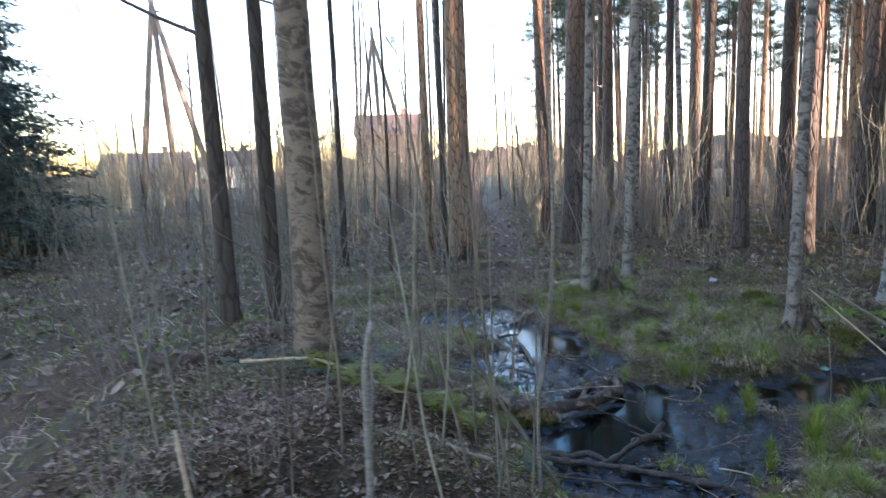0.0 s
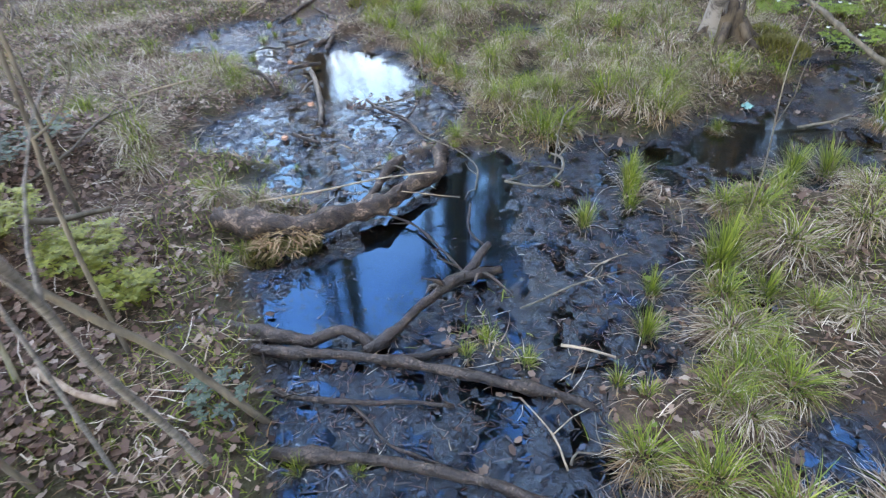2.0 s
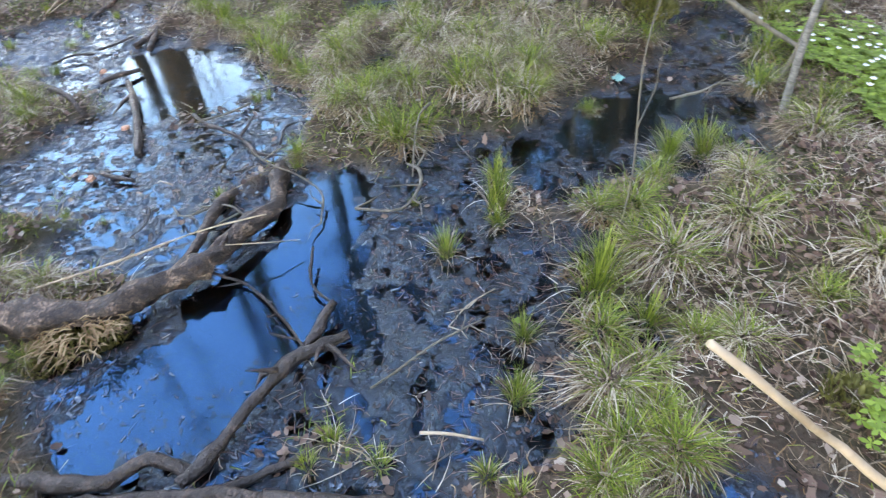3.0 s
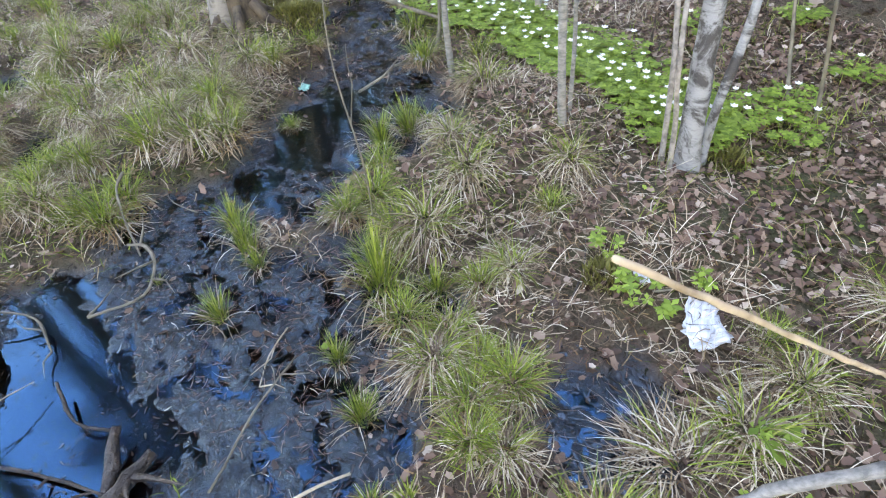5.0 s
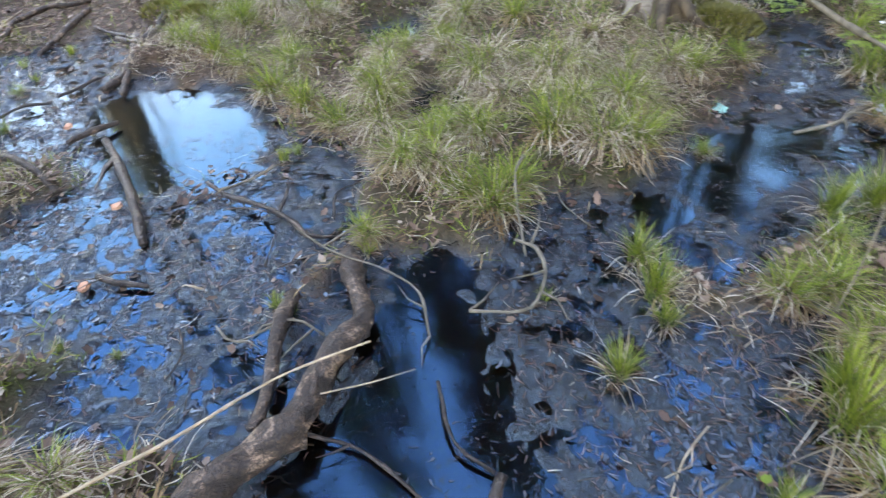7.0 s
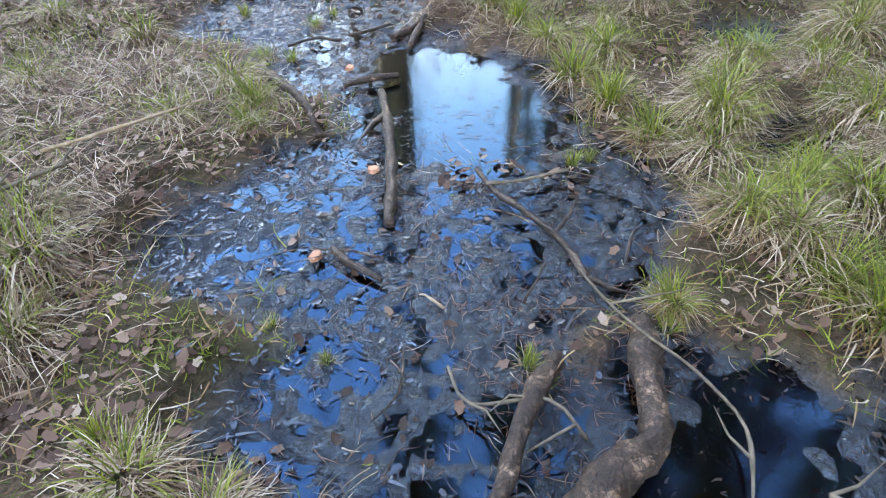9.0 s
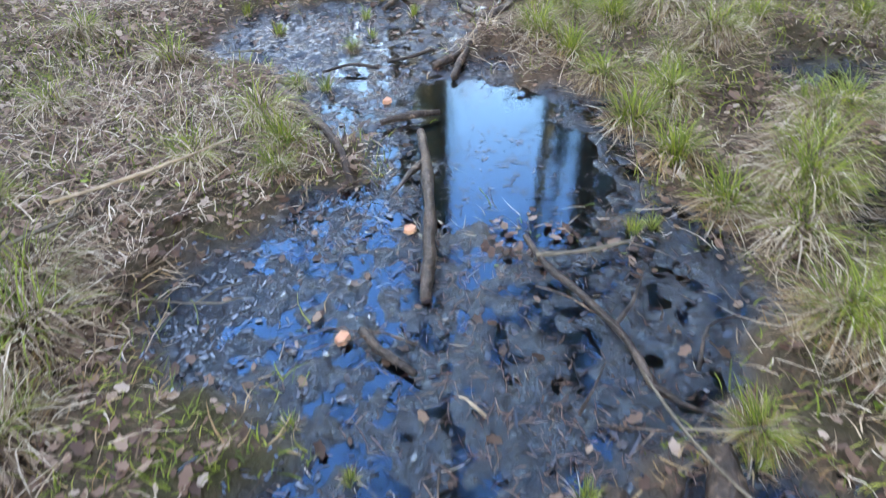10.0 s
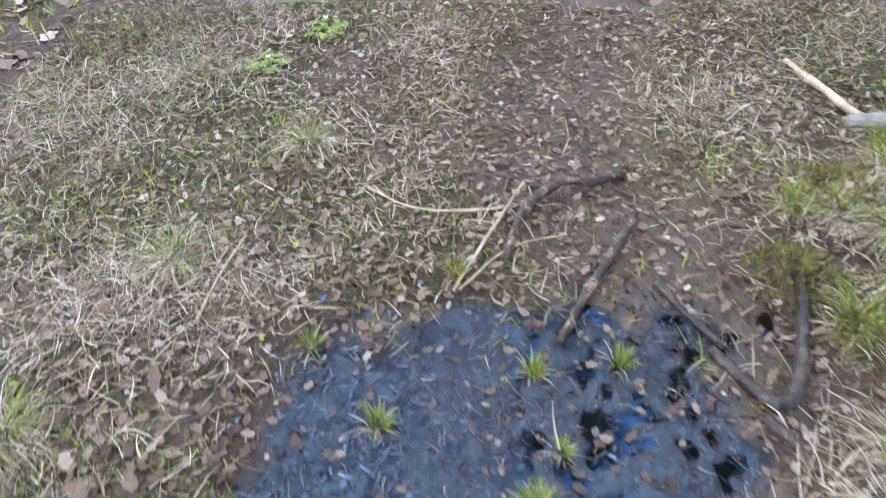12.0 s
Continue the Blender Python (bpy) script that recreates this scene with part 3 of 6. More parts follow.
# The trees that stand near the path.
stand(make_tree("birch_tree", 15, 0.165, "oldbirch", (-0.035, 0.01), 0.12, 11, count=70, lo=0.22, root=0.45, spread=3.5,
                label="old leaning birch with peeling brown bark on the leafy bank"), -1.1, 4.78)
stand(make_tree("alder_tree", 13, 0.10, "darkbark", (-0.06, 0.02), 0.18, 12, count=64, root=0.3, spread=2.6, lo=0.25,
                label="dark slender alder leaning away over the bank"), -2.3, 5.9)
stand(make_tree("alder_tree", 13, 0.10, "darkbark", (0.0, 0.02), 0.1, 13, count=64, root=0.4, spread=2.6, lo=0.3,
                label="dark straight alder with a rising side limb"), -1.95, 6.3)
stand(make_tree("birch_tree", 13, 0.068, "birch", (0.012, 0.0), 0.05, 14, root=0.35, spread=2.6,
                label="slim white birch growing beside a rotten mossy stump"), 1.97, 8.02)
stand(make_tree("birch_tree", 14, 0.085, "birch", (0.012, 0.0), 0.06, 15, root=0.5, spread=2.6,
                label="slim white birch in dry grass by the path"), 3.03, 9.65)
stand(make_tree("birch_tree", 12, 0.062, "birch", (0.004, 0.0), 0.06, 16, root=0.9, spread=2.4,
                label="slim birch with torn dark base on a sedge hummock"), 3.6, 5.8)
stand(make_tree("birch_tree", 12, 0.10, "greybirch", (0.05, 0.0), 0.08, 17, root=0.5, spread=2.6,
                label="grey birch leaning over mossy ground"), 5.6, 7.2)
stand(make_tree("pine_tree", 21, 0.26, "redpine", (0.0, 0.0), 0.1, 18, "pine", 0.5, 34, 3.2, 0.35,
                label="big orange-barked pine lit by low sun"), 0.24, 12.4)
stand(make_tree("alder_tree", 16, 0.07, "darkbark", (0.0, 0.0), 0.1, 19, root=0.3, spread=2.2,
                label="thin dark alder beside the big pine"), -0.1, 11.8)
stand(make_tree("alder_tree", 15, 0.07, "darkbark", (0.0, 0.0), 0.12, 26, count=36, root=0.3, spread=2.4,
                label="thin dark bare alder at the field's edge"), -2.2, 11.8)
stand(make_tree("alder_tree", 9, 0.04, "darkbark", (0.01, 0.0), 0.15, 27, count=24, root=0.3, spread=1.6, lo=0.2,
                label="very thin dark bare alder beside the path"), -1.15, 10.9)
stand(make_tree("pine_tree", 18, 0.11, "redpine", (-0.02, 0.0), 0.1, 20, "pine", 0.6, 24, 2.2, 0.3,
                label="slender pale orange pine leaning slightly"), -0.5, 13.8)
stand(make_tree("pine_tree", 22, 0.30, "pine", (0.012, 0.0), 0.1, 21, "pine", 0.5, 34, 3.2, 0.35,
                label="thick grey-brown pine behind the white birches"), 3.1, 14.3)
stand(make_tree("birch_tree", 18, 0.14, "birch", (0.0, 0.0), 0.1, 22, root=0.3, spread=3.0,
                label="tall white birch far along the path"), 3.4, 20.5)
stand(make_tree("pine_tree", 21, 0.28, "pine", (0.02, 0.0), 0.12, 23, "pine", 0.5, 34, 3.2, 0.35,
                label="thick brown pine in the dense stand"), 9.6, 13.6)
stand(make_tree("pine_tree", 21, 0.20, "pine", (0.02, 0.0), 0.12, 24, "pine", 0.5, 30, 3.0, 0.35,
                label="brown pine behind the hummock birch"), 7.1, 11.6)
spruce = stand(make_tree("spruce_tree", 15, 0.2, "darkbark", (0, 0), 0.05, 25, "spruce", 0.04, 150, 3.2, 0.3,
                         label="dense dark blue-green spruce at the field's edge, copied unseen as a sun block"), -11.9, 13.6)

# The stand of pines and birches beyond, denser to the east.
kinds = [make_tree("pine_tree", 20, 0.17, "pine", (0.01, 0), 0.15, 31, "pine", 0.42, 40, 2.6, 0.3, label="tall bare-stemmed pine in the wood", group="wood beyond the bog"),
         make_tree("pine_tree", 19, 0.14, "redpine", (0.0, 0.01), 0.2, 32, "pine", 0.40, 36, 2.4, 0.3, label="tall orange-stemmed pine in the wood", group="wood beyond the bog"),
         make_tree("pine_tree", 21, 0.2, "darkbark", (-0.01, 0.01), 0.1, 33, "pine", 0.42, 40, 2.7, 0.3, label="tall dark pine in the wood", group="wood beyond the bog"),
         make_tree("birch_tree", 16, 0.1, "greybirch", (0.02, 0), 0.2, 34, spread=2.6, label="tall thin bare birch in the wood", group="wood beyond the bog"),
         make_tree("birch_tree", 14, 0.07, "darkbark", (0.03, 0), 0.25, 35, spread=2.2, lo=0.25, label="thin dark bare tree in the wood", group="wood beyond the bog")]
spots = []
r = random.Random(5)
E0 = Vector((0.2, 0.0))


def free(x, y, gap):
    return all((x - a) ** 2 + (y - b) ** 2 > gap * gap for a, b in spots)


def clear_of_walk(x, y):
    return not (-3.2 < x < 6.0 and -2.5 < y < 10.8) and path_at(x, y) > 0.9


while len(spots) < 370:                      # the dense wood to the north-east and east
    az, d = radians(r.uniform(8, 100)), 11 + 70 * r.random() ** .8
    x, y = E0.x + d * math.sin(az), E0.y + d * math.cos(az)
    if clear_of_walk(x, y) and free(x, y, 1.3):
        spots.append((x, y))
while len(spots) < 440:                      # thin trees straight ahead and to the north-west
    az, d = radians(r.uniform(-60, 10)), r.uniform(9, 45)
    x, y = E0.x + d * math.sin(az), E0.y + d * math.cos(az)
    if clear_of_walk(x, y) and free(x, y, 1.8) and (az < radians(-42) or az > radians(-10) or d > 26):
        spots.append((x, y))
while len(spots) < 485:                      # unseen wood added behind the walker, for shade, reflections and closure
    az, d = radians(r.uniform(100, 290)), r.uniform(5, 40)
    x, y = 1.5 + d * math.sin(az), 3 + d * math.cos(az)
    if clear_of_walk(x, y) and free(x, y, 1.8):
        spots.append((x, y))
while len(spots) < 600:                      # an unseen dense wood added to the south-east, which keeps the low sun off the ground
    az, d = radians(r.uniform(98, 148)), r.uniform(9, 60)
    x, y = 1.5 + d * math.sin(az), 4 + d * math.cos(az)
    if clear_of_walk(x, y) and free(x, y, 1.0):
        spots.append((x, y))
used = set()
for n, (x, y) in enumerate(spots):
    if n < 370 and n > 4 and n % 5 < 1 and math.hypot(x - E0.x, y - E0.y) < 30:
        continue                             # a thinned belt nearest the bog
    north_west = 370 <= n < 440
    k = r.choice([3, 4, 4]) if north_west else r.choice([0, 0, 1, 2, 2, 3, 4])
    size = r.uniform(0.5, 0.95) if north_west else r.uniform(0.8, 1.15)
    if k not in used:
        used.add(k)
        kinds[k].matrix_basis = pose(x, y, float(height(x, y)) - 0.05, 0, 0, r.uniform(0, 360))
    else:
        again(kinds[k], x, y, r.uniform(0, 360), size, r.uniform(-2, 2))
for x, y, s in ((-13.5, 15, 0.9), (-12, 10.5, 1.1), (-16, 19, 1.0), (-9, -8, 1.0), (11, -7, 1.1)):
    again(spruce, x, y, r.uniform(0, 360), s)
for k in range(19):                          # unseen young spruces added in the south-east, to block the low sun from the bog
    off, s = -6.2 + .58 * k, 8.6 + 3.2 * (k % 2)
    again(spruce, 1.5 + .848 * s + .53 * off, 5 - .53 * s + .848 * off, r.uniform(0, 360), r.uniform(.62, .75))


# ---- undergrowth ----
def make_shrub(seed, stems, h, mat="twig", label="bare grey-brown undergrowth shrub"):
    top = thing("shrub", 0, 0, 0, label, "shrub", "undergrowth")
    tb, rr = Tubes(), random.Random(seed)
    for s in range(stems):
        a, tilt = rr.uniform(0, 6.28), rr.uniform(0.03, 0.35)
        hh = h * rr.uniform(0.5, 1.1)
        p = Vector((rr.uniform(-.25, .25), rr.uniform(-.25, .25), -0.05))
        d = Vector((math.cos(a) * tilt, math.sin(a) * tilt, 1)).normalized()
        pts, rad, k0 = [p], [], rr.uniform(0.004, 0.012) * h / 2
        for k in range(6):
            d = (d + Vector((rr.uniform(-.12, .12), rr.uniform(-.12, .12), 0))).normalized()
            pts.append(pts[-1] + d * hh / 6)
        tb.add(pts, [k0 * (1 - k / 7.5) for k in range(7)], 4, cap=False)
        for q in range(7):
            b = pts[rr.randint(2, 6)]
            dd = (d * 0.9 + Vector((rr.uniform(-1, 1), rr.uniform(-1, 1), 0.4))).normalized()
            ln = rr.uniform(0.15, 0.4) * h / 2
            tb.add([b, b + dd * ln * .5, b + (dd + Vector((0, 0, .25))) * ln], [k0 * .45, k0 * .35, 0.0015], 3, cap=False)
    part("stems", tb.mesh("stems", M[mat]), top)
    return top


shrubs = [make_shrub(50 + k, (7, 11, 9, 14)[k], (2.2, 3.0, 1.6, 3.6)[k], "twig") for k in range(4)]
placed = 0
while placed < 290:
    az, d = radians(r.uniform(-50, 75)), 8.5 + 34 * r.random()
    x, y = E0.x + d * math.sin(az), E0.y + d * math.cos(az)
    if (x < -2 and r.random() < .55) or (-1.5 < x < 6.2 and y < 10.2) or path_at(x, y) < 0.8 or (x < -0.5 and y < 7.0 and x > -4) or (y < 9 and -1.6 < x < 2):
        continue
    k = placed % 4
    if placed < 4:
        shrubs[k].matrix_basis = pose(x, y, float(height(x, y)), 0, 0, 0)
    else:
        copy_thing(shrubs[k], pose(x, y, float(height(x, y)), 0, 0, r.uniform(0, 360))).scale = (r.uniform(0.6, 1.2),) * 3
    placed += 1
for k, (x, y, size) in enumerate(((-.9, 2.8, .34), (-1.4, 2.3, .3), (-.5, 1.6, .22), (-2.5, 4.2, .5), (-3.0, 5.5, .55), (-1.7, 5.6, .45), (-2.9, 7.0, .6), (-4.0, 4.6, .5),
                                  (-4.6, 7.5, .6), (-2.2, 8.2, .6), (-1.5, 9.4, .5), (-3.6, 9.2, .7), (-5.6, 9.0, .6), (-5.5, 6.0, .5))):
    copy_thing(shrubs[k % 4], pose(x, y, float(height(x, y)), 0, 0, 70 * k)).scale = (size,) * 3
vs, fs, base = [], [], 0                     # the rest of the undergrowth, too thick to count
gr = np.random.default_rng(12)
for n in range(560):
    az, d = radians(gr.uniform(-52, 80)), 15 + 45 * gr.uniform() ** 1.2
    if n >= 330:                             # taller brushwood along the field's edge
        az, d = radians(gr.uniform(-42, 10)), gr.uniform(24, 70)
    x, y = E0.x + d * math.sin(az), E0.y + d * math.cos(az)
    if path_at(x, y) < 0.9 or (-1.8 < x < 6.4 and y < 10.4):
        continue
    me = shrubs[n % 4].children[0].data
    co = np.empty(len(me.vertices) * 3, np.float32)
    me.vertices.foreach_get("co", co)
    co = co.reshape(-1, 3) * (gr.uniform(.6, 1.2) if n < 330 else gr.uniform(1.0, 2.1))
    a = gr.uniform(0, 6.28)
    co = np.stack([co[:, 0] * math.cos(a) - co[:, 1] * math.sin(a) + x, co[:, 0] * math.sin(a) + co[:, 1] * math.cos(a) + y, co[:, 2] + float(height(x, y))], -1)
    ix = np.empty(len(me.loops), np.int32)
    me.loops.foreach_get("vertex_index", ix)
    vs.append(co)
    fs.append(ix.reshape(-1, 4) + base)
    base += len(co)
tagged(new("thicket", fast_mesh("thicket", np.concatenate(vs), np.concatenate(fs), M["haze"])), "thick grey-olive brushwood under the trees", "shrub", kind="stuff")


# ---- fallen wood ----
def stick(name, pts, r0, r1, mat, label, sides=7, wobble=0.14, twigs=0, group="", category="branch", on_ground=False):
    """A fallen stick along points (x, y, z); with on_ground, z counts from the ground or the water."""
    if on_ground:
        pts = [(x, y, max(0.0, float(height(x, y))) + z) for x, y, z in pts]
    line = spline(pts, 0.035)
    n = len(line)
    o = line[0].copy()
    seed = int(abs(pts[0][0] * 977 + pts[0][1] * 331))
    rr = random.Random(seed)
    line = [p + Vector((rr.uniform(-1, 1), rr.uniform(-1, 1), rr.uniform(-1, 1))) * min(r0, 0.02) * 0.18 for p in line]
    knots = [(rr.randrange(n), rr.uniform(.15, .45)) for _ in range(max(1, n // 8))]
    swell = [1 + sum(g_ * math.exp(-((k - c_) / 1.1) ** 2) for c_, g_ in knots) + 0.16 * math.sin(k * 0.9 + seed) * math.sin(k * 0.37) + rr.uniform(-.07, .07) for k in range(n)]
    top = thing(name, o.x, o.y, o.z, label, category, group)
    tb = Tubes().add([p - o for p in line], [max(0.0015, (r0 + (r1 - r0) * k / n)) * swell[k] for k in range(n)], sides, wobble, seed)
    part("wood", tb.mesh("wood", M[mat]), top)
    if twigs:
        tw = Tubes()
        for q in range(twigs):
            k = rr.randint(2, n - 1)
            d = Vector((rr.uniform(-1, 1), rr.uniform(-1, 1), rr.uniform(0.0, 0.5))).normalized()
            p = line[k] - o
            ln = rr.uniform(0.06, 0.2)
            tw.add([p, p + d * ln * .5, p + (d + Vector((rr.uniform(-.4, .4), rr.uniform(-.4, .4), -.1))) * ln], [r1 * .8 + .001, r1 * .5 + .001, 0.001], 4, cap=False)
        part("side_twigs", tw.mesh("side_twigs", M[mat]), top)
    return top


stick("log", [(0.42, 4.30, .11), (0.62, 4.22, .105), (0.85, 4.18, .10), (1.0, 4.25, .085), (1.17, 4.29, .09), (1.27, 4.39, .075), (1.36, 4.49, .07), (1.49, 4.59, .055), (1.52, 4.75, .055), (1.56, 4.95, .03)],
      0.052, 0.030, "deadwood", "knobbly weathered log damming the dark pool, its bark half gone", 16, 0.24, 3)
stick("log", [(1.33, 4.84, .02), (1.26, 4.74, .045), (1.20, 4.6, .055), (1.15, 4.47, .055), (1.08, 4.36, .05)], 0.026, 0.018, "deadwood", "short weathered limb lying beside the damming log", 10, 0.12)
stick("branch", [(1.46, 4.40, .175), (1.19, 4.41, .165), (0.89, 4.35, .165), (0.62, 4.31, .17)], 0.003, 0.005, "palewood", "long pale dry stem lying across the log", 6, 0.05)
stick("branch", [(1.56, 4.33, .06), (1.42, 4.32, .10), (1.28, 4.33, .13)], 0.0018, 0.0025, "palewood", "thin yellow twig over the pool", 5, 0.05)
stick("root", [(0.52, 3.62, .07), (0.64, 3.59, .06), (0.74, 3.55, .055), (0.87, 3.51, .04), (0.98, 3.54, .05), (1.05, 3.50, .035), (1.1, 3.45, .01)], 0.026, 0.02, "wetwood", "twisted dark root edging the pool", 9, 0.12)
stick("branch", [(1.06, 3.44, .02), (1.16, 3.50, .03), (1.28, 3.61, .045), (1.42, 3.73, .05), (1.52, 3.76, .05), (1.64, 3.79, .03)], 0.022, 0.018, "wetwood", "dark crooked branch lying along the pool's rim", 9, 0.15, 4)
stick("root", [(0.66, 3.50, .05), (0.82, 3.46, .04), (1.0, 3.42, .035), (1.18, 3.37, .03), (1.35, 3.39, .02), (1.5, 3.42, .01)], 0.02, 0.012, "wetwood", "long wet root crossing the trodden mud", 8, 0.15)
stick("root", [(1.14, 3.38, .03), (1.26, 3.32, .035), (1.40, 3.26, .035), (1.56, 3.19, .03), (1.68, 3.13, .03), (1.80, 3.06, .01)], 0.02, 0.015, "wetwood", "long wet root crossing the trodden mud", 8, 0.15)
stick("root", [(0.68, 3.35, .04), (0.80, 3.28, .02), (0.90, 3.25, .025), (1.06, 3.21, .022), (1.2, 3.19, .02), (1.34, 3.15, .02)], 0.011, 0.006, "wetwood", "thin wet root lying in black mud", 7, 0.1, 3)
stick("root", [(0.76, 3.07, .03), (0.92, 3.03, .03), (1.1, 2.98, .03), (1.28, 2.91, .03), (1.42, 2.85, .03), (1.6, 2.75, .02)], 0.019, 0.016, "wetwood", "thick dark root across the muddy ground", 8, 0.15)
stick("branch", [(1.0, 3.22, .02), (1.06, 3.14, .02), (1.12, 3.04, .02), (1.28, 2.94, .02)], 0.006, 0.005, "wetwood", "thin bent twig in the mud", 6, 0.1)
stick("branch", [(1.62, 3.93, .07), (1.57, 3.88, .05), (1.52, 3.82, .03), (1.46, 3.78, .02)], 0.014, 0.018, "wetwood", "short stub of branch rising from the pool", 8, 0.1)
stick("branch", [(1.20, 4.30, .03), (1.33, 4.18, .02), (1.43, 3.96, .02), (1.49, 3.76, .05)], 0.006, 0.005, "wetwood", "thin branch standing in the pool", 6, 0.1, 3)
stick("branch", [(1.60, 4.26, .06), (1.56, 4.08, .04), (1.62, 3.96, .02)], 0.005, 0.006, "wetwood", "thin bent twig in the pool", 6, 0.1)
stick("branch", [(1.66, 3.54, .04), (1.74, 3.57, .035), (1.80, 3.60, .03), (1.9, 3.63, .04), (1.98, 3.65, .04), (2.12, 3.66, .06)], 0.004, 0.003, "sapling", "greenish twig lying on the shallow mud", 5, 0.1, 2)
stick("branch", [(1.76, 3.34, .03), (1.85, 3.30, .03), (1.93, 3.25, .03)], 0.005, 0.004, "palewood", "short white stripped twig", 6, 0.05)
stick("branch", [(2.36, 5.02, .15), (2.28, 4.95, .14), (2.20, 4.80, .09), (2.13, 4.62, .02)], 0.006, 0.005, "sapling", "curved grey-brown stem leaning out of a sedge tuft", 6, 0.1)
stick("branch", [(2.13, 4.70, .04), (2.16, 4.60, .06), (2.13, 4.50, .05), (2.04, 4.41, .03), (1.96, 4.40, .03), (1.82, 4.48, .03)], 0.006, 0.006, "sapling", "hooked pale twig in shallow water", 6, 0.1, 4)
stick("branch", [(0.775, 6.30, .03), (0.80, 6.15, .035), (0.835, 5.9, .035), (0.86, 5.6, .03), (0.865, 5.40, .02)], 0.017, 0.021, "wetwood", "smooth grey stick lying in the puddle's edge", 9, 0.06, 1)
stick("branch", [(0.60, 6.37, .03), (0.72, 6.41, .04), (0.84, 6.46, .03)], 0.014, 0.012, "deadwood", "short thick stick across the puddle's edge", 9, 0.1)
stick("branch", [(0.99, 7.20, .06), (0.93, 7.01, .04), (0.88, 6.80, .02)], 0.022, 0.016, "deadwood", "forked wet stick at the puddle's far rim", 8, 0.1)
stick("branch", [(0.78, 6.91, .02), (0.88, 7.00, .03), (0.95, 7.10, .05)], 0.017, 0.013, "deadwood", "wet stick beside the forked one", 8, 0.1)
stick("branch", [(1.16, 5.66, .04), (1.22, 5.53, .035), (1.3, 5.42, .04), (1.4, 5.27, .035), (1.45, 5.12, .03)], 0.008, 0.012, "wetwood", "black stick from the puddle into the mud", 8, 0.12, 3)
stick("branch", [(1.42, 5.2, .03), (1.46, 5.05, .05), (1.52, 4.88, .09), (1.62, 4.75, .09), (1.70, 4.62, .05), (1.66, 4.45, .02)], 0.004, 0.004, "sapling", "thin trailing twig over the log's end", 5, 0.1, 3)
stick("branch", [(1.19, 5.57, .04), (1.34, 5.6, .035), (1.48, 5.63, .05)], 0.006, 0.005, "sapling", "pale twig lying on mud", 6, 0.1)
stick("branch", [(0.70, 5.27, .03), (0.76, 5.21, .025), (0.86, 5.14, .02)], 0.014, 0.008, "wetwood", "black stub of wood in mud", 7, 0.15)
stick("branch", [(1.05, 4.82, .03), (1.1, 4.7, .05), (1.28, 4.7, .06), (1.36, 4.62, .02)], 0.004, 0.005, "sapling", "bent bare twig in the mud", 5, 0.1, 3)
stick("branch", [(0.10, 6.62, .03), (0.28, 6.40, .03), (0.46, 6.15, .03), (0.56, 5.95, .02)], 0.022, 0.016, "deadwood", "grey stick half sunk in dry grass", 8, 0.12, on_ground=True)
stick("branch", [(-0.25, 5.55, .12), (-0.05, 5.7, .13), (0.12, 6.05, .08)], 0.007, 0.004, "palewood", "dry bent grass stem", 5, 0.05, on_ground=True)
stick("branch", [(-0.52, 4.6, .02), (-0.42, 4.95, .04), (-0.36, 5.3, .08), (-0.20, 5.6, .06)], 0.010, 0.006, "sapling", "long pale twig on the leaf litter", 6, 0.1, 3, on_ground=True)
stick("root", [(0.27, 7.96, .03), (0.30, 8.10, .05), (0.37, 8.29, .055), (0.50, 8.42, .06), (0.62, 8.45, .04), (0.76, 8.55, .02)], 0.015, 0.019, "deadwood", "raised brown root arching over the path", 9, 0.15, on_ground=True)
stick("branch", [(-0.29, 8.34, .02), (-0.12, 8.20, .03), (0.05, 8.18, .03), (0.26, 8.24, .03)], 0.004, 0.005, "palewood", "pale curved stick on the ground", 6, 0.1, on_ground=True)
stick("branch", [(0.09, 7.83, .03), (0.20, 8.06, .03), (0.34, 8.40, .06)], 0.0055, 0.004, "palewood", "straight pale stick propped on a root", 6, 0.06, on_ground=True)
stick("branch", [(0.11, 7.84, .03), (0.28, 8.01, .03), (0.49, 8.13, .03)], 0.004, 0.003, "palewood", "pale stick beside a straight one", 6, 0.06, on_ground=True)
stick("root", [(0.44, 7.66, .02), (0.55, 7.88, .03), (0.66, 8.06, .03), (0.76, 8.26, .03)], 0.013, 0.02, "deadwood", "grey root running along the path", 8, 0.15, on_ground=True)
stick("branch", [(-0.72, 7.62, .03), (-0.70, 7.8, .035), (-0.68, 8.02, .03)], 0.005, 0.004, "palewood", "short pale reed lying in dry grass", 6, 0.04, on_ground=True)
stick("branch", [(0.90, 7.66, .02), (1.02, 7.46, .03), (1.10, 7.52, .04), (1.17, 7.66, .04), (1.26, 7.95, .03)], 0.018, 0.022, "wetwood", "black forked stick at the hummock's foot", 8, 0.15, on_ground=True)
stick("branch", [(0.98, 7.42, .02), (1.03, 7.36, .02), (1.04, 7.25, .01)], 0.018, 0.012, "wetwood", "short black stub of wood", 8, 0.15, on_ground=True)
stick("branch", [(0.78, 7.9, .02), (0.86, 7.78, .03), (0.95, 7.68, .02)], 0.012, 0.01, "wetwood", "dark stick lying on leaves", 7, 0.15, on_ground=True)
stick("branch", [(0.25, 6.85, .02), (0.38, 6.9, .03), (0.52, 6.88, .02)], 0.008, 0.006, "wetwood", "thin wet stick on mud", 6, 0.1, on_ground=True)
stick("branch", [(0.55, 6.95, .02), (0.66, 7.0, .03), (0.76, 7.1, .02)], 0.010, 0.007, "wetwood", "thin wet stick on mud", 6, 0.1, on_ground=True)
